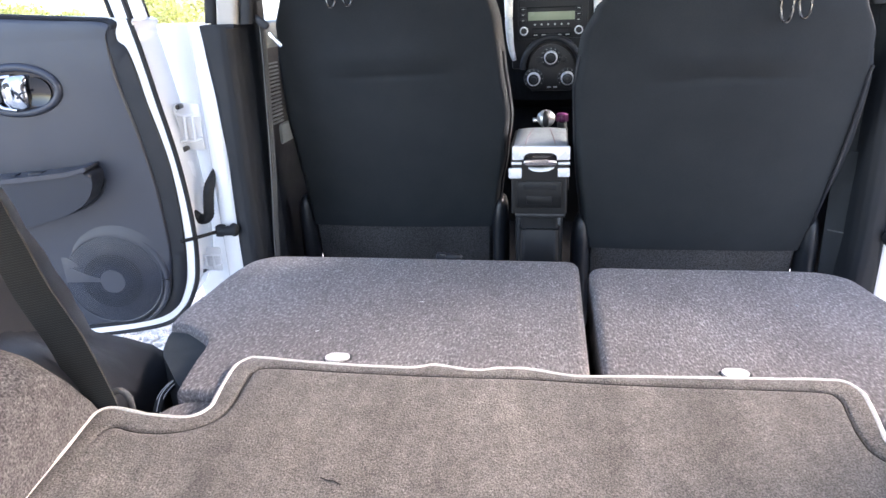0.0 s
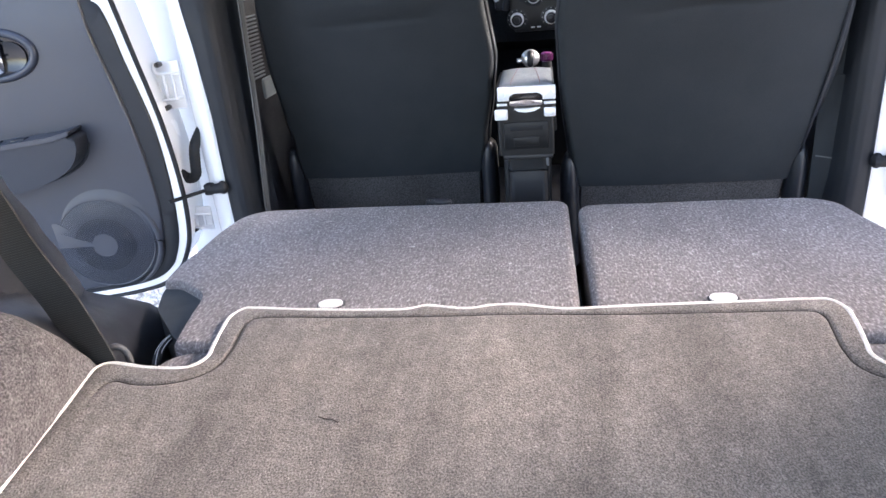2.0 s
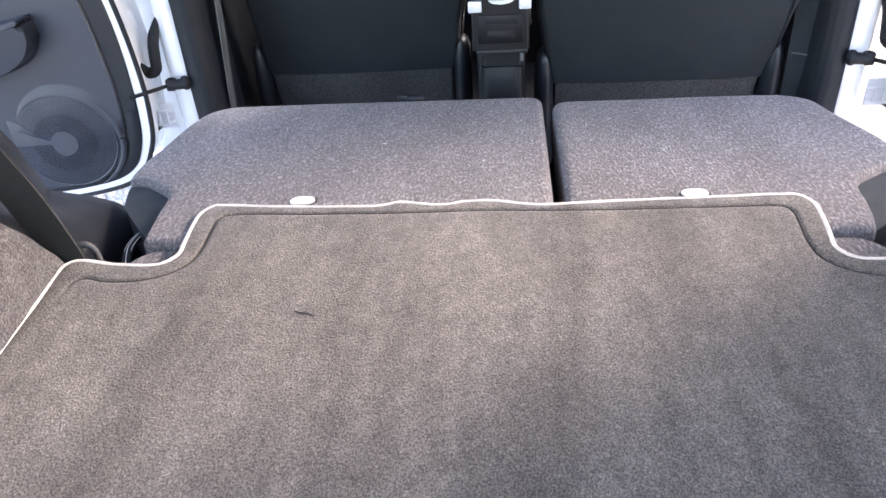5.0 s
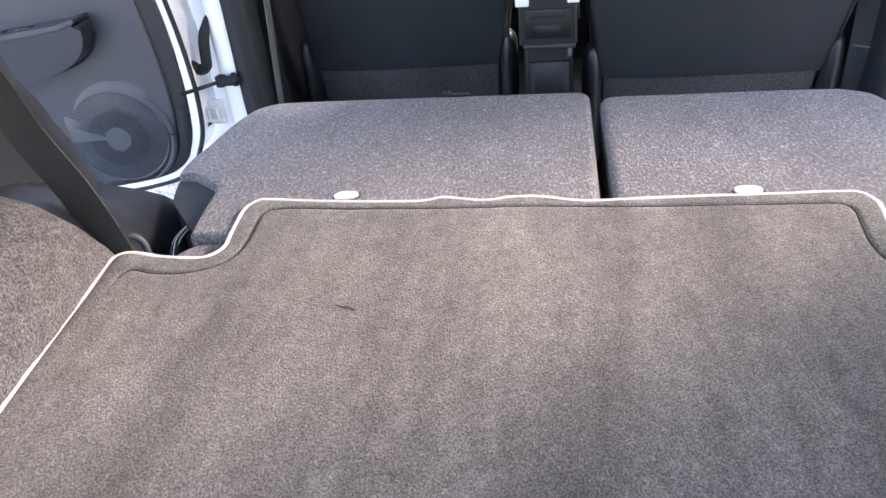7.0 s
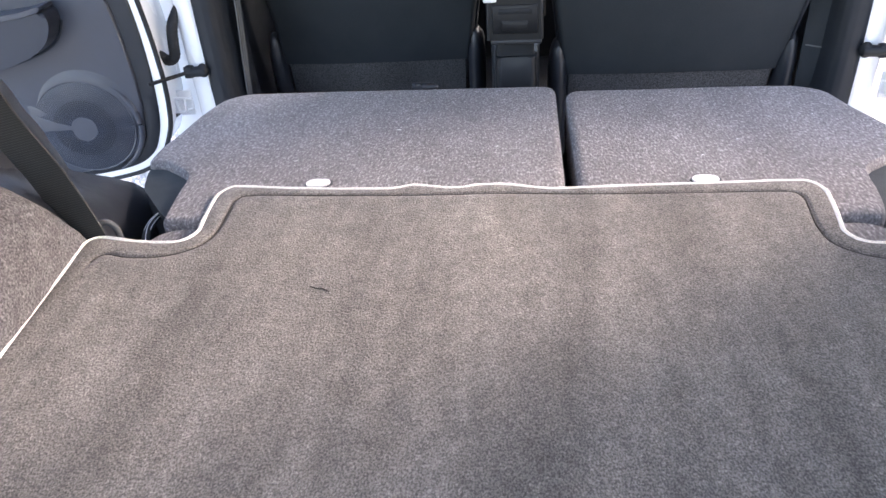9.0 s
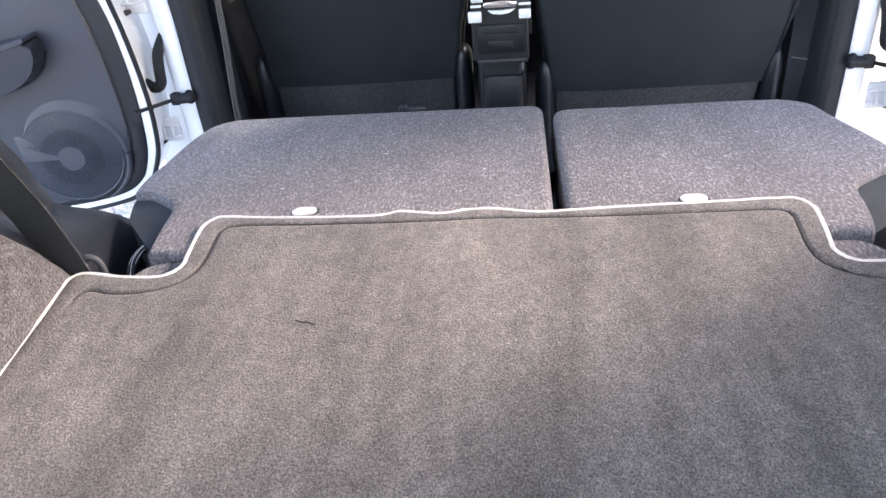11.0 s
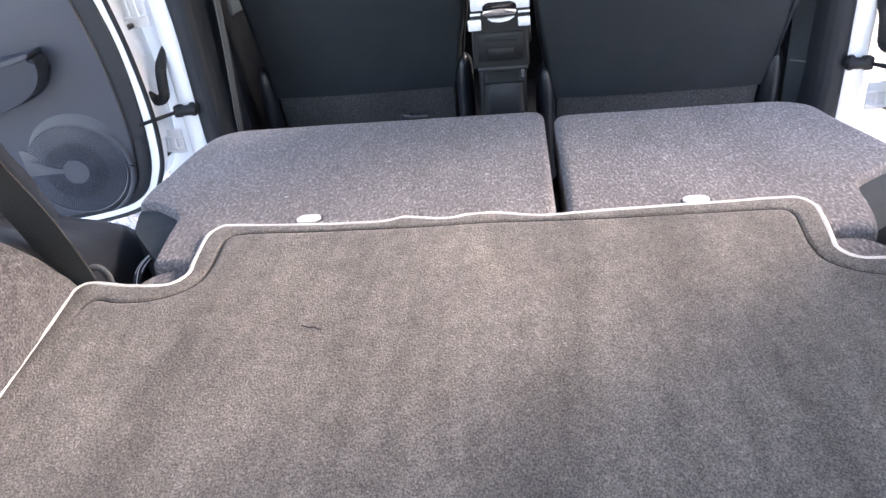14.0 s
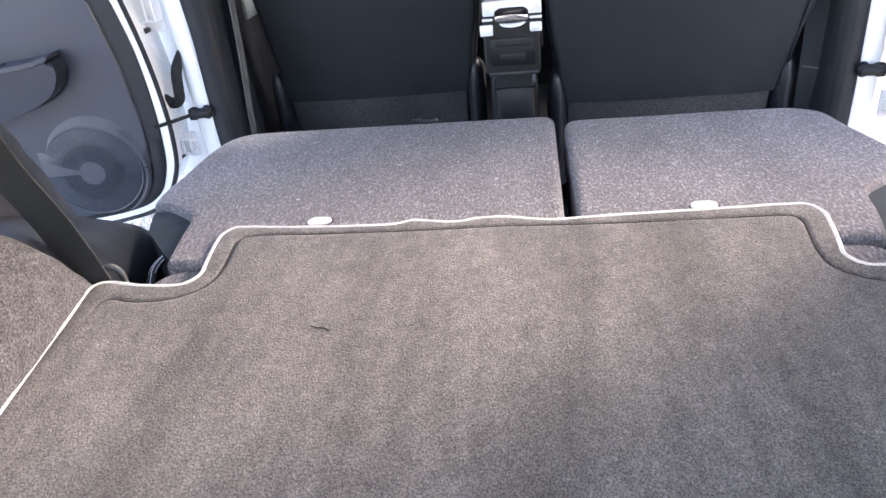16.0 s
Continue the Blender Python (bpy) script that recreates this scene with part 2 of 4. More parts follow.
def tube(pts, r, closed=False, seg=10, flat=1.0, up=Vector((0, 0, 1))):
    """A tube along pts; flat squeezes it along up."""
    bm = bmesh.new()
    pts = [Vector(p) for p in pts]
    k, rings = len(pts), []
    for i in range(k):
        a = pts[i - 1] if (i or closed) else pts[i]
        b = pts[(i + 1) % k] if (i < k - 1 or closed) else pts[i]
        d = (b - a).normalized()
        s = d.cross(up)
        s = s.normalized() if s.length > 1e-4 else d.orthogonal().normalized()
        u = s.cross(d)
        ri = r(i / (k - 1)) if callable(r) else r
        rings.append([bm.verts.new(pts[i] + s * ri * math.cos(2 * math.pi * j / seg) + u * ri * flat * math.sin(2 * math.pi * j / seg)) for j in range(seg)])
    for i in range(k if closed else k - 1):
        a, b = rings[i], rings[(i + 1) % k]
        for j in range(seg):
            bm.faces.new((a[j], a[(j + 1) % seg], b[(j + 1) % seg], b[j]))
    if not closed:
        bm.faces.new(rings[0][::-1])
        bm.faces.new(rings[-1])
    return bm


def prism(outline, lo, hi, place=None, bevel=0.0, seg=2):
    """A 2D outline given height from lo to hi; place maps (u, v, w) into the world. The upper rim is bevelled."""
    bm = bmesh.new()
    bot = [bm.verts.new((p[0], p[1], lo)) for p in outline]
    top = [bm.verts.new((p[0], p[1], hi)) for p in outline]
    k = len(outline)
    f = bm.faces.new(top)
    bm.faces.new(bot[::-1])
    for i in range(k):
        bm.faces.new((bot[i], bot[(i + 1) % k], top[(i + 1) % k], top[i]))
    if bevel:
        bmesh.ops.bevel(bm, geom=list(f.edges), offset=bevel, segments=seg, profile=0.5, affect="EDGES", clamp_overlap=True)
    if place:
        for v in bm.verts:
            v.co = place(*v.co)
    return bm


def grid(f, nu, nv, thick=0.0):
    """A sheet of f(u, v), u and v from 0 to 1."""
    bm = bmesh.new()
    vs = [[bm.verts.new(f(i / nu, j / nv)) for j in range(nv + 1)] for i in range(nu + 1)]
    for i in range(nu):
        for j in range(nv):
            bm.faces.new((vs[i][j], vs[i + 1][j], vs[i + 1][j + 1], vs[i][j + 1]))
    if thick:
        bmesh.ops.recalc_face_normals(bm, faces=bm.faces)
        bmesh.ops.solidify(bm, geom=bm.faces[:], thickness=thick)
    return bm


def strap(pts, wide, width, thick=0.0015, n=6):
    """A flat band along pts, wide: the direction across it."""
    pts = smooth_path(pts, n=n)
    bm = bmesh.new()
    rings = []
    for i, p in enumerate(pts):
        d = (pts[min(i + 1, len(pts) - 1)] - pts[max(i - 1, 0)]).normalized()
        w = (Vector(wide) - d * d.dot(Vector(wide))).normalized()
        nn = d.cross(w)
        rings.append([bm.verts.new(p + w * a * width / 2 + nn * b * thick) for a, b in ((-1, -0.5), (-0.97, 0.8), (-0.9, 0.5), (0.9, 0.5), (0.97, 0.8), (1, -0.5))])
    for a, b in zip(rings, rings[1:]):
        for j in range(6):
            bm.faces.new((a[j], a[(j + 1) % 6], b[(j + 1) % 6], b[j]))
    bm.faces.new(rings[0][::-1])
    bm.faces.new(rings[-1])
    return bm


def lerp(table, x):
    """Values between the rows (key, a, b, ...) of a table."""
    if x <= table[0][0]:
        return table[0][1:]
    for p, q in zip(table, table[1:]):
        if x <= q[0]:
            t = (x - p[0]) / (q[0] - p[0])
            t = t * t * (3 - 2 * t) * 0.5 + t * 0.5
            return tuple(a + (b - a) * t for a, b in zip(p[1:], q[1:]))
    return table[-1][1:]


# ---- ground and distance ----
solo("ground", box((-60, -60, -0.2), (60, 60, 0.0)), GRAVEL, "pale gravel yard under and around the car", "ground", kind="structure")
solo("lawn", grid(lambda u, v: (-50 + 46.5 * u, 3.5 + 46 * v, 0.02 + 0.05 * noise.noise((u * 40, v * 40, 0))), 60, 60, 0.0), LAWN,
     "sunlit dry yellow-green grass beside the gravel", "grass", kind="structure")


def stones(n, lo, hi):
    bm = bmesh.new()
    rnd = random.Random(4)
    for _ in range(n):
        c = Vector((rnd.uniform(lo[0], hi[0]), rnd.uniform(lo[1], hi[1]), 0.004))
        s = rnd.uniform(0.008, 0.022)
        r = bmesh.ops.create_icosphere(bm, subdivisions=1, radius=s)["verts"]
        turn = Euler((rnd.random() * 6, rnd.random() * 6, rnd.random() * 6)).to_matrix()
        sq = Vector((1, rnd.uniform(0.6, 0.9), rnd.uniform(0.4, 0.7)))
        for v in r:
            v.co = c + turn @ Vector([a * b * rnd.uniform(0.85, 1.15) for a, b in zip(v.co, sq)])
    return bm


solo("gravel", stones(2600, (-2.3, 0.75), (-0.95, 2.0)), STONE, "loose pale grey gravel stones on the yard", "gravel", kind="stuff", smooth=0)


def shrub(x, y, h, w, seed):
    rnd = random.Random(seed)
    s = thing("shrub", (x, y, 0), "sunlit yellow-green leafy shrub on the grass", "shrub", "shrubs beyond the yard")
    stems = []
    for i in range(6):
        a = rnd.random() * 6.28
        stems.append(tube([(x, y, 0), (x + 0.2 * w * math.cos(a), y + 0.2 * w * math.sin(a), h * 0.4),
                           (x + 0.3 * w * math.cos(a), y + 0.3 * w * math.sin(a), h * 0.55)], lambda t: 0.02 * (1 - 0.7 * t), seg=6))
    part("trunk", join(*stems), BARK, s)
    bm = bmesh.new()
    for _ in range(4600):
        a, e, d = rnd.random() * 6.28, rnd.random(), rnd.random() ** 0.4
        lump = 0.75 + 0.35 * noise.noise((math.cos(a) * 1.5 + seed, math.sin(a) * 1.5, e * 2))
        c = Vector((x + w * 0.5 * d * lump * math.cos(a) * math.sqrt(max(0.05, 1 - (2 * e - 1) ** 2)), y + w * 0.5 * d * lump * math.sin(a) * math.sqrt(max(0.05, 1 - (2 * e - 1) ** 2)), h * (0.15 + 0.85 * e * lump)))
        u = Vector((rnd.gauss(0, 1), rnd.gauss(0, 1), rnd.gauss(0, 1))).normalized()
        n = u.orthogonal().normalized()
        L = rnd.uniform(0.022, 0.052)
        vs = [bm.verts.new(c + u * L * p + n * L * q) for p, q in ((-1, 0), (0, 0.45), (1, 0), (0, -0.45))]
        bm.faces.new(vs)
    part("crown", bm, LEAF, s, smooth=0)


for k, (x, y, h, w) in enumerate([(-8.0, 9.5, 1.25, 1.6), (-11.5, 10.0, 1.3, 2.4), (-14, 15, 1.5, 3.0), (-6.0, 10.5, 1.9, 2.4), (-10, 17, 1.6, 2.6), (-9.4, 8.6, 0.9, 1.3), (-10.3, 8.0, 1.0, 1.2), (-7.0, 8.8, 0.95, 1.2), (-12.5, 11.5, 1.15, 3.2), (-15.5, 13.0, 1.2, 3.4), (-13.2, 9.2, 0.95, 1.8), (-18.0, 15.0, 1.4, 3.6), (-10.6, 12.6, 1.66, 2.6), (-8.9, 12.0, 1.42, 1.3), (-12.0, 13.2, 1.75, 2.2)]):
    shrub(x, y, h, w, k + 3)

# ---- the car's shell ----
solo("floor", box((-0.70, -0.05, 0.28), (0.70, 1.9, 0.32)), CARPET, "black carpeted car floor", "floor", kind="structure")
solo("ceiling", grid(lambda u, v: (-0.62 + 1.24 * u, -0.62 + 2.3 * v, 1.50 - 0.05 * (2 * u - 1) ** 2), 12, 4, 0.03), LINER,
     "light cloth headliner under the roof", "ceiling", kind="structure")
solo("tailgate", grid(lambda u, v: (-0.64 + 1.28 * u, -0.64 - 0.98 * v, 1.52 + 0.36 * v - 0.10 * v * v), 8, 8, 0.05), LINER,
     "raised tailgate over the load opening", "tailgate", kind="structure")
for side, name in ((-1, "roof_rail_left"), (1, "roof_rail_right")):
    solo(name, prism(round_poly([(side * 0.575, 1.458), (side * 0.640, 1.425), (side * 0.690, 1.415), (side * 0.710, 1.440), (side * 0.690, 1.500), (side * 0.620, 1.520)], 0.015), -0.95, 1.68,
                     lambda x, z, y: Vector((x, y, z))), BEIGE, "beige trimmed roof rail over the door openings", "roof rail", kind="structure")
solo("wall_front", box((-0.72, 1.9, 0.28), (0.72, 1.94, 1.0)), CARPET, "black carpeted bulkhead", "wall", kind="structure")

# quarter trims: rows of height, distance from the middle, front edge
QUARTER = [(0.40, 0.545, 0.04), (0.52, 0.550, 0.07), (0.58, 0.558, 0.10), (0.62, 0.571, 0.115), (0.645, 0.586, 0.098), (0.660, 0.599, 0.084), (0.672, 0.619, 0.070), (0.682, 0.648, 0.060), (0.692, 0.664, 0.056), (0.712, 0.667, 0.052),
           (0.76, 0.668, 0.036), (0.83, 0.668, 0.005), (0.90, 0.668, -0.028), (0.98, 0.672, -0.060), (1.10, 0.675, -0.090), (1.30, 0.660, -0.120), (1.48, 0.600, -0.140)]


def quarter_trim(side, name):
    def f(u, v):
        z = 0.40 + 1.08 * v
        y1 = lerp(QUARTER, z)[1]
        y = -1.0 + (y1 + 1.0) * min(1, u / 0.97)
        k = min(1, max(0, (0.05 - y) / 0.22))     # the ledge climbs towards the wheel arch
        x = lerp(QUARTER, z - 0.098 * k * k * (3 - 2 * k))[0]
        r = max(0, u - 0.9) / 0.1                 # the front edge rolls outwards
        return Vector((side * (x + 0.05 * r * r), -1.0 + (y1 + 1.0) * min(1, u / 0.97), z))
    return solo(name, grid(f, 60, 110, 0.02), QUARTER_TRIM, "black moulded plastic quarter trim beside the load floor", "trim", kind="structure")


quarter_trim(-1, "trim_left")
quarter_trim(1, "trim_right")
for side, name in ((-1, "wall_left"), (1, "wall_right")):
    solo(name, box((min(side * 0.72, side * 0.84), -1.0, 0.30), (max(side * 0.72, side * 0.84), -0.15, 1.46), 0.02), PAINT, "white painted rear quarter of the car body", "wall", kind="structure")

# carpeted wheel arches: from the mat's edge outwards and upwards
ARCH = [(0.0, 0.000, 0.690), (0.10, 0.001, 0.722), (0.25, 0.006, 0.764), (0.42, 0.018, 0.790), (0.62, 0.046, 0.812), (0.82, 0.090, 0.824), (1.0, 0.18, 0.846)]


def wheel_arch(side):
    def f(u, v):
        dx, z = lerp(ARCH, v)
        y = -0.137 - 0.85 * u * u ** 0.3
        r = max(0, 1 + (y + 0.137) / 0.10)        # the front end rounds off downwards
        inner = 0.530 - 0.068 * min(1, u * 1.6)
        swell = 0.03 * math.sin(min(1, u * 1.5) * math.pi / 2) * v
        lump = 0.0012 * noise.noise((y * 40, z * 40, side)) + 0.002 * noise.noise((y * 12, z * 12, side))
        return Vector((side * (inner + dx + lump), y, z + swell - r * r * 0.80 * (z - 0.69)))
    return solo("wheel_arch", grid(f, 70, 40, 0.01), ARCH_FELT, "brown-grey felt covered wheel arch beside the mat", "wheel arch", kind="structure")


wheel_arch(-1)
wheel_arch(1)

# B-pillars: lower trim, upper trim, white body
PILLAR = [(0.30, 0.700, 0.655), (0.55, 0.705, 0.662), (0.65, 0.707, 0.667), (0.83, 0.706, 0.669), (0.96, 0.715, 0.670), (1.074, 0.727, 0.671), (1.135, 0.733, 0.671), (1.20, 0.733, 0.668)]


def pillar(side, name):
    p = thing(name, (side * 0.70, 0.72, 0.30), "dark plastic trimmed centre pillar with white painted body", "pillar", kind="structure")

    def lower(u, v):
        z = 0.32 + 0.81 * v
        xo, xr = lerp(PILLAR, z)
        pts = [(xo + 0.012, 0.70), (xo, 0.684), (xo - 0.006, 0.681), (xr + 0.018, 0.681), (xr + 0.006, 0.685), (xr - 0.003, 0.694), (xr - 0.010, 0.708), (xr - 0.018, 0.735), (xr - 0.024, 0.770), (xr - 0.022, 0.80)]
        k = u * (len(pts) - 1)
        i = min(int(k), len(pts) - 2)
        t = k - i
        return Vector((side * (pts[i][0] * (1 - t) + pts[i + 1][0] * t), pts[i][1] * (1 - t) + pts[i + 1][1] * t, z))
    part("lower_trim", grid(lower, 36, 24, 0.003), TRIM, p, "black plastic lower trim", 50)
    part("trim_cap", box((min(side * 0.735, side * 0.655), 0.682, 1.122), (max(side * 0.735, side * 0.655), 0.80, 1.132), 0.003), TRIM, p)

    def upper(a0, a1, y0):
        return prism(round_poly([(side * a0, y0), (side * a1, y0), (side * a1, y0 + 0.07), (side * a0, y0 + 0.07)], 0.012), 1.13, 1.50,
                     lambda x, y, z: Vector((x - side * 0.12 * (z - 1.13), y, z)))
    part("upper_trim", upper(0.702, 0.655, 0.690), BEIGE, p, "beige upper trim")
    part("seal_strip", upper(0.732, 0.703, 0.695), RUBBER, p, "black seal strip")
    part("seal_strip", upper(0.654, 0.622, 0.70), RUBBER, p, "black seal strip")

    body = round_poly([(side * 0.705, 0.700), (side * 0.716, 0.683), (side * 0.745, 0.683), (side * 0.762, 0.692), (side * 0.772, 0.775), (side * 0.890, 0.785), (side * 0.900, 0.83), (side * 0.70, 0.83)], 0.010)

    def place(x, y, z):
        lean = side * (0.022 * (z - 0.9)) if z > 0.5 else side * (-0.009)
        return Vector((x + lean, y, z))
    bm = bmesh.new()
    zs = [0.28, 0.45, 0.6, 0.75, 0.9, 1.05, 1.135]
    rings = [[bm.verts.new(place(q[0], q[1], z)) for q in body] for z in zs]
    k = len(body)
    for a, b in zip(rings, rings[1:]):
        for i in range(k):
            bm.faces.new((a[i], a[(i + 1) % k], b[(i + 1) % k], b[i]))
    bm.faces.new(rings[-1])
    bm.faces.new(rings[0][::-1])
    part("body", bm, PAINT, p, "white painted steel")
    return p


pillar(-1, "pillar_left")
pillar(1, "pillar_right")
for side, name in ((-1, "sill_left"), (1, "sill_right")):
    solo(name, box((min(side * 0.64, side * 0.80), -0.15, 0.26), (max(side * 0.64, side * 0.80), 0.9, 0.36), 0.02), PAINT, "white painted door sill", "sill", kind="structure")

# ---- load floor ----
solo("luggage_board", prism(round_poly([(-0.460, -0.128), (-0.449, -0.102), (-0.428, -0.0915), (-0.36, -0.0910), (0.36, -0.0785), (0.432, -0.0785), (0.449, -0.094), (0.464, -0.128), (0.515, -0.16), (0.42, -0.80), (-0.42, -0.80), (-0.515, -0.16)], 0.02),
     0.665, 0.6865, bevel=0.006), FELT, "grey felt covered luggage board under the mat", "luggage board", kind="structure")
solo("well", box((-0.50, -0.80, 0.40), (0.50, -0.11, 0.66)), CARPET, "black carpeted luggage well under the board", "load floor", kind="structure")

MAT_HALF = [(0.0, 0.004), (0.055, -0.009), (0.10, -0.007), (0.18, -0.002), (0.28, 0.003), (0.366, 0.008), (0.389, 0.004)]
mat_corner = [(0.3995, -0.018), (0.397, -0.055), (0.390, -0.100), (0.3865, -0.124), (0.396, -0.144), (0.420, -0.150), (0.470, -0.145), (0.508, -0.137), (0.523, -0.147), (0.522, -0.172), (0.513, -0.222), (0.504, -0.283), (0.492, -0.36), (0.478, -0.45), (0.462, -0.60), (0.45, -0.76)]
mat_left = [(0.0, 0.004), (0.035, 0.004), (0.073, -0.005), (0.127, 0.005), (0.163, -0.006), (0.28, -0.003), (0.372, 0.005), (0.389, 0.003)]
mat_pts = [(x, y) for x, y in MAT_HALF[1:] + mat_corner] + [(-x, y) for x, y in (mat_left + mat_corner)[::-1]]
MAT_LINE = [p for p in smooth_path([(x, y, 0) for x, y in mat_pts], closed=True, n=5)]


def inset(line, d):
    out, k = [], len(line)
    area = sum(line[i].x * line[(i + 1) % k].y - line[(i + 1) % k].x * line[i].y for i in range(k))
    s = 1 if area > 0 else -1
    for i in range(k):
        t = (line[(i + 2) % k] - line[i - 2]).normalized()
        out.append(line[i] + s * d * Vector((-t.y, t.x, 0)))
    for _ in range(int(d * 500)):
        out = [(out[i - 1] + 2 * out[i] + out[(i + 1) % k]) / 4 for i in range(k)]
    return out


def shrink(line, d):
    """A convex outline drawn in by about d, towards its middle."""
    xs, ys = [p.x for p in line], [p.y for p in line]
    c = Vector(((min(xs) + max(xs)) / 2, (min(ys) + max(ys)) / 2, 0))
    fx, fy_ = 1 - 2 * d / (max(xs) - min(xs)), 1 - 2 * d / (max(ys) - min(ys))
    return [Vector((c.x + (p.x - c.x) * fx, c.y + (p.y - c.y) * fy_, 0)) for p in line]


load_mat = thing("load_mat", (0, -0.4, 0.70), "brown-grey pile load mat with cream piping, laid over the luggage board", "car mat")


HEM_HALF = [(0.12, -0.025), (0.24, -0.024), (0.345, -0.022), (0.3675, -0.034), (0.367, -0.065), (0.362, -0.108), (0.365, -0.147), (0.385, -0.171), (0.415, -0.183), (0.450, -0.184), (0.480, -0.177), (0.492, -0.195), (0.484, -0.268), (0.469, -0.36), (0.453, -0.45), (0.437, -0.60), (0.424, -0.72), (0.39, -0.737)]
HEM_LINE = smooth_path([(x, y, 0) for x, y in HEM_HALF] + [(-x, y, 0) for x, y in HEM_HALF[::-1]] + [(0, -0.022, 0)], closed=True, n=6)


def hem_depth(y):
    """The sewn line shows along the front and fades out along the sides."""
    return min(1, max(0, (y + 0.225) / 0.04))


def mat_sheet():
    """The mat: a bound edge band, a sewn groove, and the field inside it."""
    bm = bmesh.new()

    def ring(line, z):
        return [bm.verts.new((p.x, p.y, 0.7024 + (z - 0.7024) * hem_depth(p.y) + 0.0007 * noise.noise((p.x * 14, p.y * 14, 2)))) for p in line]

    def skin(a, b):
        for i in range(len(a)):
            bm.faces.new((a[i], a[(i + 1) % len(a)], b[(i + 1) % len(a)], b[i]))
    def flat(line, z):
        return [bm.verts.new((p.x, p.y, z)) for p in line]
    low = flat(MAT_LINE, 0.6885)
    outer = [low, flat(MAT_LINE, 0.698), flat(inset(MAT_LINE, 0.0015), 0.7012), flat(inset(MAT_LINE, 0.0035), 0.7022)]
    groove = [ring(inset(HEM_LINE, d), z) for d, z in ((-0.0055, 0.7024), (-0.0035, 0.7020), (-0.001, 0.6995), (0.001, 0.6995), (0.0035, 0.7020), (0.007, 0.7030))]
    field = [bm.verts.new((p.x, p.y, 0.7030)) for p in inset(HEM_LINE, 0.014)]
    for a, b in zip(outer, outer[1:]):
        skin(a, b)
    for a, b in zip(groove, groove[1:]):
        skin(a, b)
    skin(groove[-1], field)
    bm.faces.new(field)
    bm.faces.new(low[::-1])
    edges = []
    for line in (outer[-1], groove[0]):
        edges += [bm.edges.get((line[i], line[(i + 1) % len(line)])) for i in range(len(line))]
    bmesh.ops.triangle_fill(bm, use_beauty=True, use_dissolve=False, edges=edges)
    return bm


part("mat_top", mat_sheet(), PILE, load_mat)
part("piping", tube([Vector((p.x, p.y, 0.6998 + 0.001 * noise.noise((p.x * 60, p.y * 60, 5)))) for p in MAT_LINE], 0.0037, closed=True, seg=8), PIPING, load_mat, "cream overlocked piping")
k0 = [i for i, p in enumerate(HEM_LINE) if p.y < -0.7 and p.x > 0][0]
front_hem = [p for p in HEM_LINE[k0:] + HEM_LINE[:k0] if p.y > -0.200]
part("hem_seam", tube([Vector((p.x + 0.0006 * noise.noise((p.x * 90, p.y * 90, 1)), p.y + 0.0006 * noise.noise((p.x * 80, p.y * 80, 4)), 0.7002)) for p in front_hem], 0.0014, seg=6), STITCH, load_mat, "dark sewn hem line")


# ---- folded rear seats ----
def seat_z(y):
    return 0.6925 - 0.0545 * (y - 0.03)


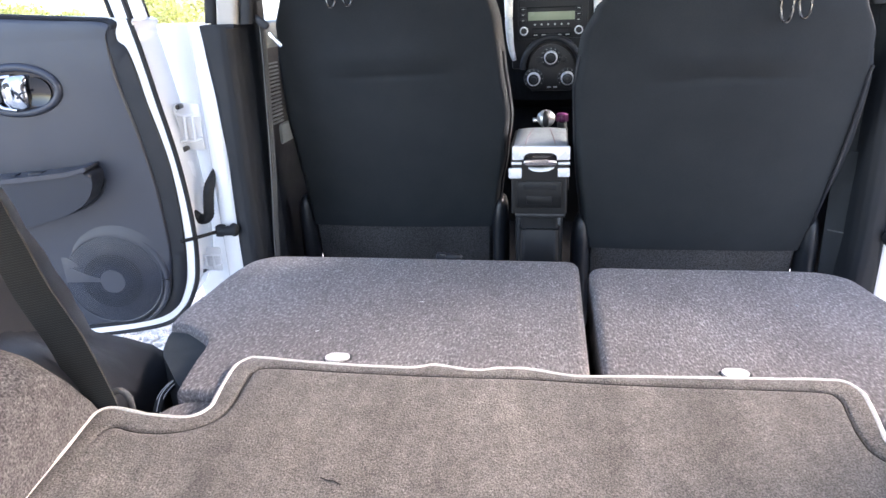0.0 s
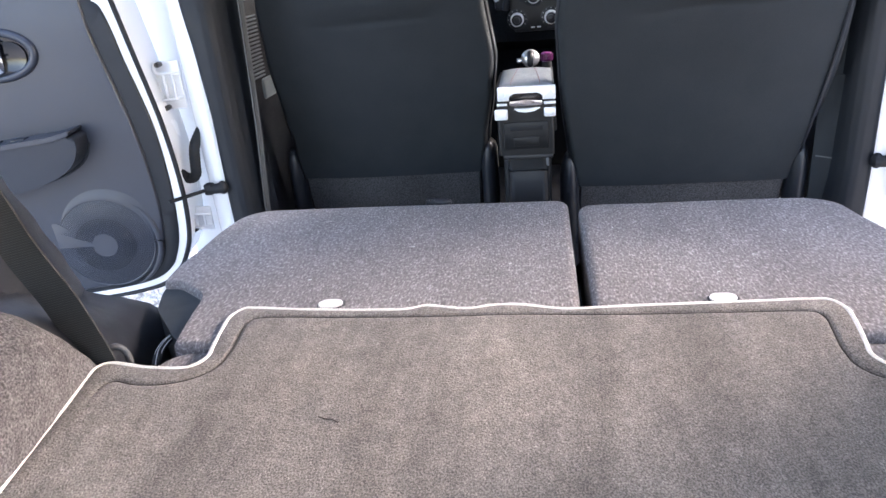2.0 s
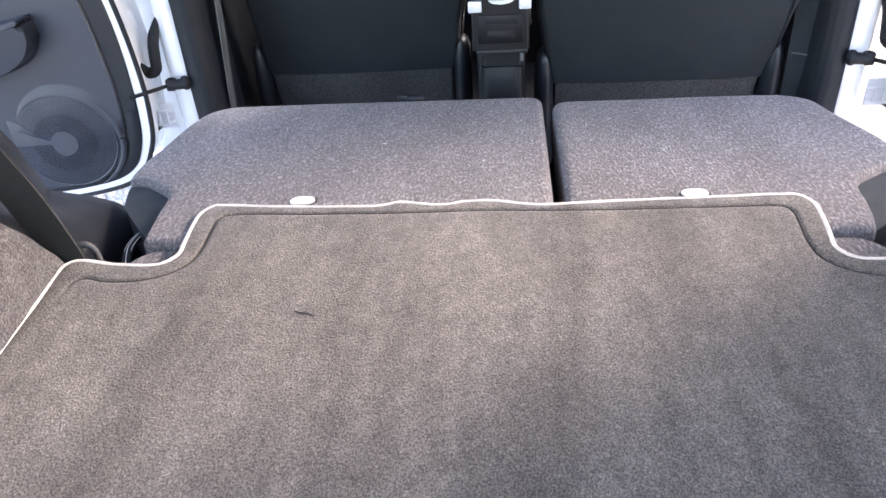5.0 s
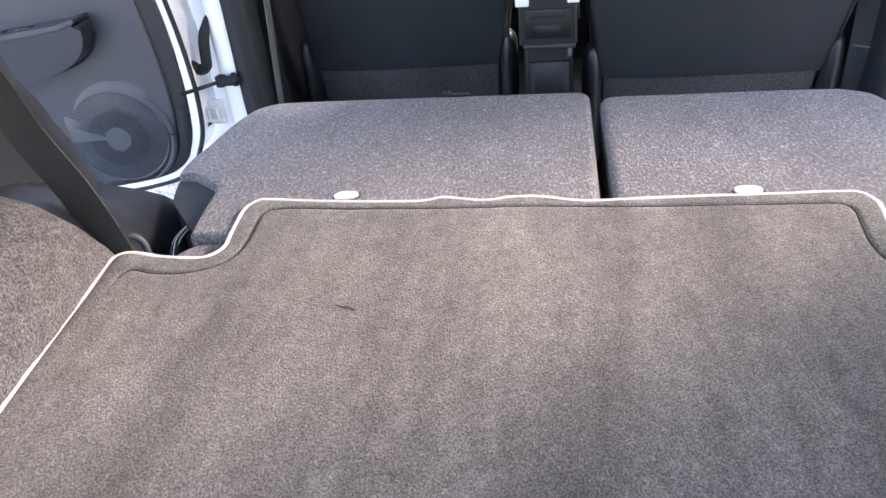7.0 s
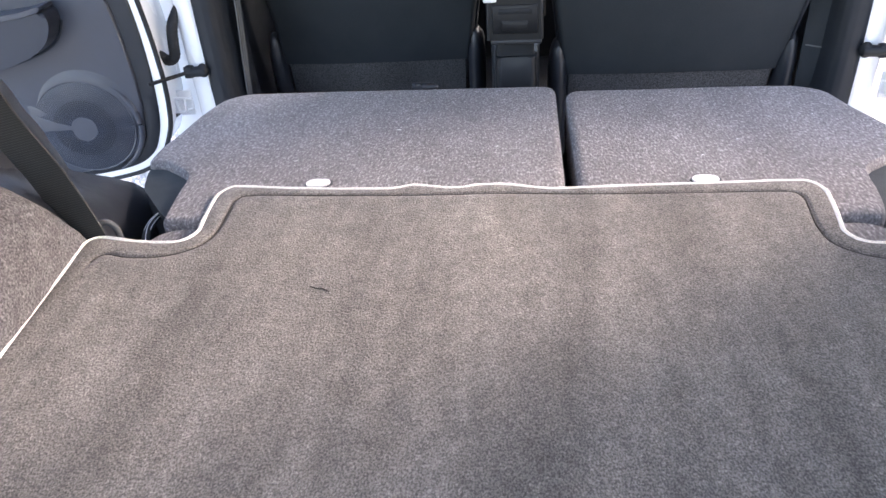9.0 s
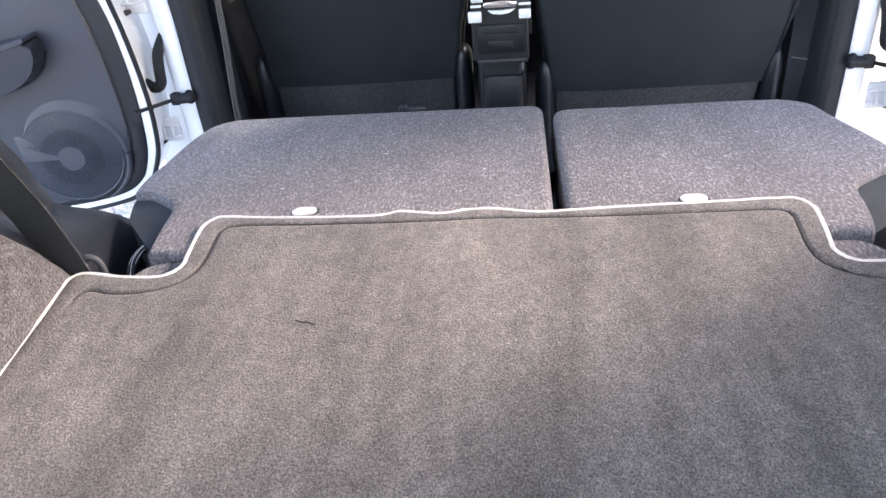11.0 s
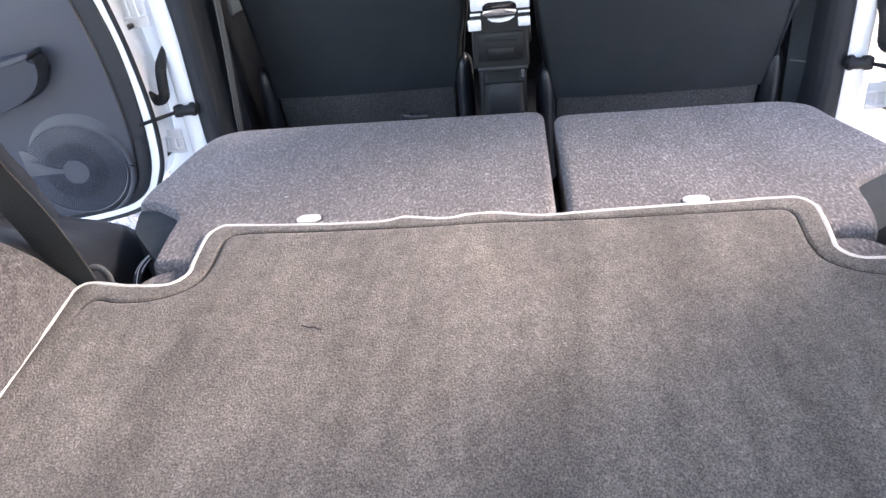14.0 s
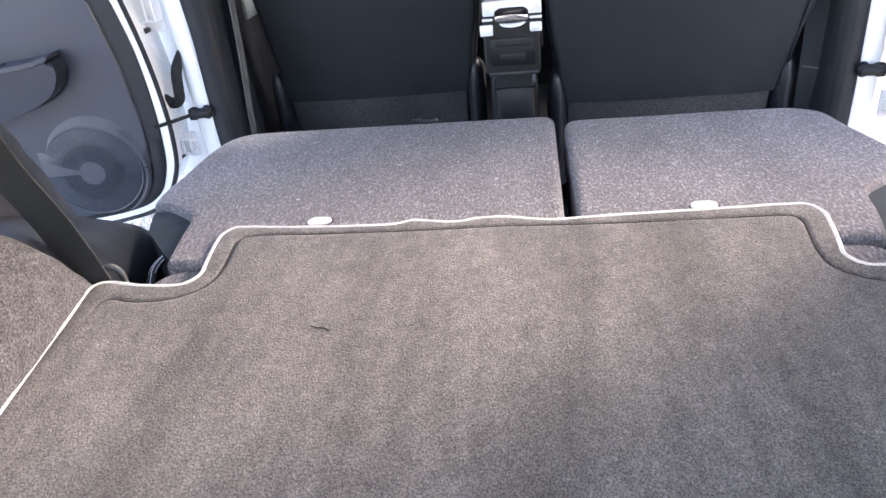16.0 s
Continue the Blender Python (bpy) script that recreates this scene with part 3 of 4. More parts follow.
def folded_seat(side, inner, far, label):
    """inner: x of the edge at the gap (side times), far: y of its front edge."""
    s = thing("folded_rear_seat", (side * 0.33, 0.2, 0.40), label, "car seat", "folded rear seats")
    i0 = inner * side
    near = -0.088 if side < 0 else -0.074
    o1, o2, o3 = ((0.590, 0.598, 0.592), (0.562, 0.566, 0.586))[side > 0]
    felt = [(i0, near), (i0, far - 0.02), (i0 + 0.02, far), (o1 - 0.045, far + 0.004), (o1, far - 0.035), (o2, far - 0.12), (o3, 0.27), (0.594, 0.19), (0.584, 0.134),
            (0.556, 0.132), (0.521, 0.106), (0.495, 0.084), (0.483, 0.050), (0.475, 0.0), (0.466, -0.040), (0.455, near)]
    radii = [0.02, 0.02, 0.02, 0.05, 0.05, 0.05, 0.04, 0.04, 0.010, 0.02, 0.03, 0.02, 0.03, 0.03, 0.03, 0.012]
    line = round_poly(felt, radii, 5)
    bm = bmesh.new()
    k = len(line)
    c3 = [Vector((p[0] + 0.0015 * noise.noise((p[0] * 30, p[1] * 30, 7)), p[1] + 0.002 * noise.noise((p[0] * 25, p[1] * 25, 9)), 0)) for p in line]
    loops = [(0.0, -0.085), (0.0, -0.012), (0.0015, -0.006), (0.005, -0.0015), (0.012, 0.0), (0.015, 0.0)]
    rings = []
    for d, h in loops:
        ln = inset(c3, d) if d else c3
        rings.append([bm.verts.new((side * q.x, q.y, seat_z(q.y) + h + (0.0012 if d < 0.012 else 0) * noise.noise((q.x * 9, q.y * 9, side)))) for q in ln])
    for a, b in zip(rings, rings[1:]):
        for i in range(k):
            bm.faces.new((a[i], a[(i + 1) % k], b[(i + 1) % k], b[i]))
    bm.faces.new(rings[-1])
    bm.faces.new(rings[0][::-1])
    part("back_panel", bm, FELT, s, "dark grey felt back panel")
    vin = round_poly([(i0 + 0.004, -0.07), (i0 + 0.004, far - 0.03), (o1 - 0.02, far - 0.03), (o2 - 0.006, far - 0.12), (0.590, 0.22), (0.582, 0.126), (0.555, 0.055), (0.475, -0.045), (0.44, -0.07)], 0.02)
    part("cushion", prism([(side * q.x, q.y) for q in vin], 0, 1, lambda x, y, w: Vector((x, y, 0.50 if w < 0.5 else seat_z(y) - 0.016 - (1 - w) * 0.3)), bevel=0.012), VINYL, s, "dark vinyl covered side")
    part("base", box((min(side * (i0 + 0.01), side * 0.56), -0.04, 0.322), (max(side * (i0 + 0.01), side * 0.56), far - 0.03, 0.50), 0.02), VINYL, s)
    # tether anchor with its cover
    ax, ay = side * 0.268 - 0.002, 0.033
    def lozenge(g):
        return round_poly([(ax - 0.020 - g, ay - 0.002), (ax - 0.014, ay - 0.018 - g), (ax + 0.010, ay - 0.018 - g), (ax + 0.020 + g, ay - 0.006), (ax + 0.015 + g, ay + 0.009 + g), (ax - 0.010, ay + 0.010 + g)], 0.008)
    an = part("anchor_bezel", prism(lozenge(0.0024), 0, 1, lambda x, y, w: Vector((x, y, seat_z(y) - 0.004 + 0.0046 * w))), BLACK, s, "black anchor recess")
    part("anchor_cover", prism(lozenge(-0.001), 0, 1, lambda x, y, w: Vector((x, y, seat_z(y) + 0.0005 + (0.0018 + 0.03 * (y - ay + 0.022)) * w)), bevel=0.0008), WHITE_PL, an, "white plastic anchor cover")
    return s


folded_rear = [folded_seat(-1, 0.081, 0.518, "wide folded rear seat back covered in dark grey felt"),
               folded_seat(1, 0.097, 0.480, "narrow folded rear seat back covered in dark grey felt")]


wide_seat = folded_rear[0]
part("catch", join(ball((-0.176, 0.522, 0.668), (0.024, 0.010, 0.008), 16), box((-0.206, 0.512, 0.664), (-0.186, 0.526, 0.677), 0.003)), BLACK, wide_seat, "black plastic catch")
part("catch_plate", box((-0.198, 0.5110, 0.6725), (-0.193, 0.515, 0.6770), 0.001), STEEL, wide_seat, "small silver plate")

for side in (-1, 1):
    st = thing("hinge_strap", (side * 0.50, -0.02, 0.64), "black curved strap with white edging at the seat hinge", "strap", "hinge straps")
    arc = [(side * 0.480, -0.105, 0.640), (side * 0.486, -0.086, 0.661), (side * 0.497, -0.055, 0.665), (side * 0.501, -0.027, 0.665), (side * 0.497, -0.005, 0.666), (side * 0.494, 0.012, 0.666), (side * 0.497, 0.035, 0.664)]
    part("band", tube(smooth_path(arc), 0.0065, seg=10, flat=0.6), RUBBER, st)
    for dx, r in ((0.0042, 0.0009), (0.0, 0.0007), (-0.0045, 0.0008)):
        part("edging", tube(smooth_path([(x + side * dx, y, z + 0.0045 - 120 * dx * dx) for x, y, z in arc[1:]]), r, seg=6), WHITE_PL, st, "white edging")

lint = bmesh.new()
rnd = random.Random(11)
for x, y in ((0.345, 0.185), (0.42, 0.29), (-0.19, 0.26), (0.15, 0.33), (-0.02, 0.17), (0.28, 0.12), (-0.33, 0.12), (0.49, 0.30)):
    a, ln = rnd.random() * 6.3, rnd.uniform(0.0020, 0.0046)
    c = Vector((x, y, seat_z(y) + 0.0012))
    r = bmesh.ops.create_icosphere(lint, subdivisions=1, radius=1)["verts"]
    for v in r:
        v.co = c + Vector((v.co.x * ln * math.cos(a) - v.co.y * 0.0008 * math.sin(a), v.co.x * ln * math.sin(a) + v.co.y * 0.0008 * math.cos(a), v.co.z * 0.0008))
solo("lint", lint, WHITE_PL, "specks of white lint on the folded seats", "lint", kind="stuff")
part("loose_thread", tube(smooth_path([(-0.206, -0.246, 0.7034), (-0.198, -0.250, 0.7038), (-0.190, -0.251, 0.7038), (-0.182, -0.256, 0.7034)]), 0.0006, seg=6), STITCH, load_mat, "dark loose thread")


# ---- front seats ----
SEAT_L = [(0.48, -0.635, -0.122), (0.59, -0.632, -0.118), (0.7, -0.632, -0.1), (0.8, -0.636, -0.082), (0.9, -0.642, -0.07), (1.03, -0.634, -0.085), (1.12, -0.622, -0.094), (1.18, -0.6, -0.11), (1.24, -0.54, -0.16), (1.27, -0.45, -0.24)]
SEAT_R = [(0.50, 0.100, 0.590), (0.60, 0.102, 0.590), (0.69, 0.088, 0.604), (0.80, 0.075, 0.630), (0.86, 0.070, 0.638), (0.98, 0.065, 0.640), (1.08, 0.077, 0.624), (1.14, 0.105, 0.596), (1.19, 0.16, 0.54), (1.22, 0.24, 0.44)]


def front_seat(table, y_low, z_low, skirt_z, label):
    mid = (table[1][1] + table[1][2]) / 2
    s = thing("front_seat", (mid, y_low + 0.25, 0.32), label, "car seat", "front seats")
    z0, z1 = table[0][0], table[-1][0]

    def sheet(za, zb, out=0.0, front=False):
        def f(u, v):
            z = za + (zb - za) * v
            a, b = lerp(table, z)
            c, h = (a + b) / 2, (b - a) / 2 + out
            ang = math.pi * (u - 0.5)
            x = c + h * math.copysign(abs(math.sin(ang)) ** 0.75, math.sin(ang))
            yc = y_low - 0.30 * (z - z_low)
            q = abs(math.sin(ang))
            depth = 0.012 * q ** 2 + 0.055 * max(0, (q - 0.93) / 0.07) ** 2
            fold = 0.004 * noise.noise((x * 5, z * 4, mid)) + 0.002 * noise.noise((x * 14, z * 11, mid))
            crease = 0.014 * math.exp(-((z - 1.0 - 0.010 * noise.noise((x * 6, 0, mid))) / 0.008) ** 2) * max(0, 1 - ((x - c) / 0.16) ** 2)
            top = 0.05 * max(0, (z - z1 + 0.12) / 0.12) ** 2
            return Vector((x, yc + depth + fold + crease * 0.35 - 0.012 * math.exp(-((z - 1.045) / 0.03) ** 2) * max(0, 1 - ((x - c) / 0.18) ** 2) + top - out, z))
        return f
    back = part("back_cover", grid(sheet(skirt_z, z1), 48, 130, 0.004), SEAT_CLOTH, s, "smooth dark charcoal seat cover")

    def front(u, v):
        z = z0 + (z1 - z0) * v
        a, b = lerp(table, z)
        return Vector((a + (b - a) * u, y_low - 0.30 * (z - z_low) + 0.075 + 0.07 * math.sin(math.pi * u) ** 0.5, z))
    part("backrest", grid(front, 24, 30, 0.02), SEAT_CLOTH, s)
    part("skirt", grid(sheet(z0 - 0.06, skirt_z + 0.01, -0.006), 32, 8, 0.004), SKIRT, s, "dark felt lower flap")
    a, b = table[1][1], table[1][2]
    part("seat_base", box((a, y_low + 0.06, 0.42), (b, y_low + 0.55, 0.56), 0.04, 3), SEAT_CLOTH, s)
    part("rail", box((a + 0.03, y_low + 0.05, 0.32), (a + 0.07, y_low + 0.5, 0.43), 0.005), BLACK, s)
    part("rail", box((b - 0.07, y_low + 0.05, 0.32), (b - 0.03, y_low + 0.5, 0.43), 0.005), BLACK, s)
    for x in (a - 0.008, b + 0.010):
        spine = smooth_path([(x, y_low + 0.035, 0.40), (x, y_low + 0.030, z_low - 0.10), (x, y_low + 0.028, z_low - 0.02), (x, y_low + 0.022, z_low + 0.04), (x, y_low + 0.012, z_low + 0.085)], n=8)
        part("recliner_cover", tube(spine, lambda t: 0.0225 * min(1, math.sqrt(max(0.004, 1 - ((t - 0.55) / 0.46) ** 2)) if t > 0.55 else 1), seg=20, flat=1.7, up=Vector((0, 1, 0))), BLACK, s, "smooth black plastic recliner cover")
    # side seams
    for k in (1, 2):
        line = []
        for j in range(15):
            z = skirt_z + 0.03 + (1.02 - skirt_z) * j / 14
            x = lerp(table, z)[k - 1]
            line.append((x + (0.004 if k == 1 else -0.004), y_low - 0.30 * (z - z_low) + 0.035, z))
        part("side_seam", tube(line, 0.003, seg=6), BLACK, s)
    # headrest
    hz = z1 + 0.04
    hy = y_low - 0.30 * (hz - z_low) + 0.05
    for dx in (-0.06, 0.06):
        part("headrest_post", cyl((mid + dx, hy + 0.02, z1 - 0.06), (mid + dx, hy - 0.02, hz + 0.06), 0.006, seg=12), CHROME, s)
    part("headrest", box((mid - 0.13, hy - 0.08, hz + 0.015), (mid + 0.13, hy + 0.04, hz + 0.145), 0.04, 4), SEAT_CLOTH, s)
    return s


front_seat(SEAT_L, 0.958, 0.59, 0.592, "dark charcoal cloth covered front passenger seat")
driver_seat = front_seat(SEAT_R, 0.771, 0.60, 0.603, "dark charcoal cloth covered driver's seat, set far back")


part("cover_seam", tube(smooth_path([(0.624, 0.655, 1.02), (0.620, 0.661, 0.995), (0.616, 0.690, 0.893), (0.605, 0.724, 0.78), (0.598, 0.756, 0.70), (0.596, 0.772, 0.66)]), 0.0034, seg=8), BLACK, driver_seat, "dark side seam")


def wire_hook(x, y, z, label="thin bent steel wire hook hanging behind the seat"):
    pts = [(x - 0.011, y + 0.02, z + 0.16), (x - 0.011, y, z + 0.10), (x - 0.0105, y, z + 0.03), (x - 0.007, y - 0.002, z + 0.006), (x, y - 0.003, z), (x + 0.007, y - 0.002, z + 0.006), (x + 0.0105, y, z + 0.03), (x + 0.008, y + 0.004, z + 0.10)]
    return solo("wire_hook", tube(smooth_path(pts), 0.0022, seg=8), STEEL, label, "hook", "wire hooks")


for x, y, z in ((-0.462, 0.768, 1.158), (-0.424, 0.768, 1.160), (0.441, 0.600, 1.106), (0.472, 0.600, 1.112)):
    wire_hook(x, y, z)

# ---- centre console ----
con = thing("centre_console", (0, 0.85, 0.32), "black plastic centre console between the front seats", "console")
part("base", box((-0.058, 0.760, 0.322), (0.052, 1.30, 0.690), 0.018, 3), RUBBER, con)
part("rear_lip", box((-0.056, 0.722, 0.692), (0.056, 0.80, 0.702), 0.003), DASH, con, "grey edged lip")
part("rear_recess", prism(round_poly([(-0.046, 0.732), (0.044, 0.732), (0.044, 0.80), (-0.046, 0.80)], 0.014), 0.60, 0.692), RUBBER, con, "dark recess under the lip")
part("rear_cup", prism(round_poly([(-0.046, 0.722), (0.044, 0.722), (0.048, 0.80), (-0.050, 0.80)], 0.016, 6), 0.0, 1.0,
                       lambda x, y, w: Vector((x * (1.10 - 0.10 * w), y - 0.012 * (1 - w), 0.44 + 0.224 * w)), bevel=0.012, seg=3), CONSOLE, con, "rounded black rear end")
part("lip_clip", box((0.040, 0.716, 0.676), (0.047, 0.726, 0.694), 0.002), BELT_GREY, con, "small pale clip under the lip")
box_ = thing("armrest_box", (0, 0.80, 0.702), "black armrest box with silver latch and grey padded lid", "armrest box")
part("body", prism(round_poly([(-0.065, 0.722), (0.060, 0.722), (0.060, 0.93), (-0.065, 0.93)], 0.008), 0.702, 0.855, bevel=0.004), CONSOLE, box_)
part("lower_panel", box((-0.052, 0.718, 0.716), (0.047, 0.724, 0.778), 0.003), CONSOLE, box_, "dark lower panel")
part("slot", box((-0.037, 0.7165, 0.759), (0.035, 0.720, 0.770), 0.001), RUBBER, box_, "black slot")
part("coin_panel", box((-0.030, 0.7165, 0.724), (0.026, 0.7195, 0.744), 0.001), CONSOLE, box_)
part("latch_bar", box((-0.062, 0.712, 0.8265), (0.064, 0.722, 0.857), 0.003), SILVER, box_, "bright silver latch bar")
part("latch_recess", prism(round_poly([(-0.037, 0.826), (0.036, 0.826), (0.036, 0.836), (0.026, 0.843), (-0.026, 0.843), (-0.037, 0.836)], 0.005), 0.0, 0.0035, lambda x, z, w: Vector((x, 0.7135 - w, z)), bevel=0.001), GLOSS_BLACK, box_, "dark finger recess")
part("latch_tongue", prism(round_poly([(-0.037, 0.816), (0.036, 0.816), (0.036, 0.826), (0.0, 0.829), (-0.037, 0.826)], 0.004), 0.0, 0.010, lambda x, z, w: Vector((x, 0.719 - w, z)), bevel=0.003), CHROME, box_, "curved chrome latch tongue")
part("latch_lip", prism(round_poly([(-0.028, 0.810), (-0.018, 0.803), (0.0, 0.8005), (0.018, 0.803), (0.032, 0.811), (0.0, 0.8085)], 0.003), 0.0, 0.009, lambda x, z, w: Vector((x, 0.719 - w, z)), bevel=0.001), SILVER, box_, "silver crescent lip")
for x0, x1 in ((-0.064, -0.041), (0.038, 0.064)):
    part("hinge_clip", box((x0, 0.7115, 0.8165), (x1, 0.7215, 0.8215), 0.0015), SILVER, box_, "bright silver clip")
    part("clip_foot", box((x0 - (0.006 if x0 < 0 else 0), 0.7095, 0.7855 if x0 < 0 else 0.789), (x1, 0.7195, 0.809), 0.003), SILVER, box_, "bright silver clip foot")


def lid(u, v):
    a, b = 2 * u - 1, 2 * v - 1
    x = -0.001 + 0.058 * a
    return Vector((x, 0.72 + 0.21 * v, 0.855 + 0.010 * (1 - abs(a) ** 4) * (1 - abs(b) ** 5) + 0.003 * v))


part("lid", grid(lid, 24, 24, 0.012), LEATHER, box_, "grey padded leatherette lid")
for a in (-0.45, 0.45):
    part("stitching", tube([lid(0.5 + a * (0.62 - 0.3 * k / 12), 0.04 + 0.9 * k / 12) + Vector((0, 0, 0.0005)) for k in range(13)], 0.0006, seg=6), RED, box_, "dark red stitching")

lever = thing("gear_lever", (0.008, 0.95, 0.690), "silver ball gear lever on the console", "gear lever")
part("shaft", cyl((0.008, 0.95, 0.67), (0.008, 0.95, 0.86), 0.008, seg=16), BLACK, lever)
knob = part("knob", ball((0.008, 0.95, 0.880), (0.023, 0.023, 0.021)), KNOB_METAL, lever, "silver ball knob")
part("knob_inlay", ball((0.008, 0.9435, 0.880), (0.0120, 0.0195, 0.0200)), DOOR_DARK, knob, "dark inlay")
part("button", cyl((-0.012, 0.95, 0.876), (-0.024, 0.95, 0.875), 0.006, seg=16, bevel=0.001), CHROME, lever, "silver side button")
bott = thing("bottle", (0.048, 0.985, 0.690), "bottle with a purple screw cap in the console", "bottle")
part("body", cyl((0.048, 0.985, 0.690), (0.048, 0.985, 0.852), 0.022, 0.014, 24, 0.003), VINYL, bott)
cap = part("cap", cyl((0.048, 0.985, 0.866), (0.048, 0.985, 0.887), 0.0150, 0.0140, 24, 0.004), PURPLE, bott, "purple screw cap")
for j in range(18):
    a = 2 * math.pi * j / 18
    part("cap_rib", cyl((0.048 + 0.0150 * math.cos(a), 0.985 + 0.0150 * math.sin(a), 0.867), (0.048 + 0.0144 * math.cos(a), 0.985 + 0.0144 * math.sin(a), 0.883), 0.0011, seg=6), PURPLE, cap)
part("collar", cyl((0.048, 0.985, 0.852), (0.048, 0.985, 0.865), 0.012, seg=24), VINYL, bott)

# ---- dashboard ----
dash = thing("dashboard", (0, 1.55, 0.60), "black plastic dashboard with round heater controls", "dashboard")
DY = 1.40


def dash_face(u, v):
    x = -0.72 + 1.44 * u
    z = 0.62 + 0.62 * v
    c = max(0, 1 - (x / 0.16) ** 4)
    y = 1.52 - 0.05 * math.sin(math.pi * v) * (1 - c) - 0.10 * c * (1 if z > 0.88 else max(0, 1 - (0.88 - z) / 0.04))
    return Vector((x, y, z))


part("fascia", grid(dash_face, 96, 48, 0.02), CARPET, dash)
part("dash_top", grid(lambda u, v: Vector((-0.72 + 1.44 * u, 1.50 + 0.4 * v, 1.24 - 0.05 * v + 0.03 * math.sin(math.pi * v))), 24, 8, 0.02), BLACK, dash)
part("centre_panel", box((-0.100, DY - 0.004, 0.958), (0.140, DY + 0.02, 1.20), 0.008), DASH, dash, "black centre panel")
for x, n in ((-0.108, 0), (0.148, 1)):
    line = [(x, DY - 0.006, 1.20), (x + (0.002 if n else -0.001), DY - 0.010, 1.10), (x + (-0.004 if n else 0.006), DY - 0.006, 1.02), (x + (-0.012 if n else 0.016), DY, 0.985)]
    part("side_trim", tube(smooth_path(line), lambda t: 0.015 - 0.008 * t, seg=12), SILVER, dash, "silver plastic side trim")


def fy(lo, hi, y0, y1, bevel=0.001):
    return box((lo[0], y0, lo[1]), (hi[0], y1, hi[1]), bevel)


radio = thing("car_radio", (0.02, DY, 1.05), "black car radio with green-grey display and silver knobs", "car radio")
part("face", fy((-0.082, 1.046), (0.122, 1.156), DY - 0.011, DY - 0.003, 0.003), DASH, radio)
part("disc_slot", fy((-0.060, 1.132), (0.104, 1.137), DY - 0.0125, DY - 0.010, 0.0005), RUBBER, radio, "narrow disc slot")
part("display", fy((-0.052, 1.098), (0.084, 1.122), DY - 0.0125, DY - 0.010, 0.001), LCD, radio, "green-grey display")
for i in range(6):
    part("preset_button", cyl((-0.032 + 0.0195 * i, DY - 0.0135, 1.0865), (-0.032 + 0.0195 * i, DY - 0.010, 1.0865), 0.0030, seg=12), MARK, radio, "small pale button")
part("button_strip", fy((-0.042, 1.051), (0.076, 1.063), DY - 0.0135, DY - 0.010, 0.001), RUBBER, radio)
for i in range(5):
    part("button_mark", fy((-0.036 + 0.0235 * i, 1.0555), (-0.024 + 0.0235 * i, 1.0580), DY - 0.0145, DY - 0.013, 0.0003), MARK, radio, "pale bar on a button")
part("key_row", fy((-0.040, 1.072), (0.074, 1.078), DY - 0.0128, DY - 0.010, 0.001), RUBBER, radio)
for x in (-0.068, 0.094):
    for z in (1.092, 1.108, 1.124):
        mb = part("mode_button", fy((x - 0.009, z), (x + 0.011, z + 0.012), DY - 0.0135, DY - 0.010, 0.002), BLACK, radio)
        part("button_mark", fy((x - 0.003, z + 0.005), (x + 0.005, z + 0.0072), DY - 0.0145, DY - 0.013, 0.0003), MARK, mb, "pale bar on a button")
for x in (-0.064, 0.096):
    k = part("volume_knob", cyl((x, DY - 0.024, 1.069), (x, DY - 0.010, 1.069), 0.0125, seg=24, bevel=0.002), SILVER, radio, "silver ringed knob")
    part("knob_face", cyl((x, DY - 0.0255, 1.069), (x, DY - 0.022, 1.069), 0.0085, seg=24), BLACK, k, "black knob face")

heat = thing("heater_controls", (0.018, DY, 0.90), "round heater control cluster with three silver ringed knobs", "heater control")
arch_line = [(0.018 + 0.068 * math.cos(a), 0.955 + 0.075 * math.sin(a)) for a in [math.pi * k / 20 for k in range(21)]] + [(-0.062, 0.925), (-0.040, 0.893), (0.075, 0.893), (0.098, 0.925)]
part("plate", prism(arch_line, 0.0, 0.012, lambda x, z, w: Vector((x, DY - 0.004 - w, z)), bevel=0.004), DASH, heat, "dark grey rounded plate")
part("hood", tube(smooth_path([(0.018 + 0.086 * math.cos(a), DY - 0.012, 0.957 + 0.092 * math.sin(a)) for a in [math.pi * k / 12 for k in range(13)]]), 0.010, seg=10), BLACK, heat, "black arched hood")
for x, z in ((0.016, 0.992), (-0.034, 0.930), (0.066, 0.931)):
    dk = part("dial_bezel", cyl((x, DY - 0.020, z), (x, DY - 0.012, z), 0.030, seg=32, bevel=0.002), BLACK, heat)
    kn = part("dial", cyl((x, DY - 0.042, z), (x, DY - 0.018, z), 0.0190, 0.0205, 32, 0.003), SILVER, heat, "silver ringed dial")
    part("dial_face", cyl((x, DY - 0.044, z), (x, DY - 0.040, z), 0.0155, seg=32, bevel=0.001), BLACK, kn, "black dial face")
    part("dial_hub", cyl((x, DY - 0.050, z), (x, DY - 0.042, z), 0.0085, 0.0095, 24, 0.002), BLACK, kn, "black dial hub")
    for j in range(9):
        a = math.radians(-30 + 30 * j)
        part("dial_mark", box((x + 0.0262 * math.cos(a) - 0.0012, DY - 0.0212, z + 0.0262 * math.sin(a) - 0.0012), (x + 0.0262 * math.cos(a) + 0.0012, DY - 0.0195, z + 0.0262 * math.sin(a) + 0.0012)), MARK, dk, "pale dial mark")
for x in (-0.018, 0.054):
    part("push_button", cyl((x, DY - 0.021, 0.985), (x, DY - 0.014, 0.985), 0.009, seg=20, bevel=0.001), BLACK, heat)
for x in (0.006, 0.024):
    part("slider", fy((x, 0.903), (x + 0.012, 0.907), DY - 0.020, DY - 0.014), SILVER, heat)


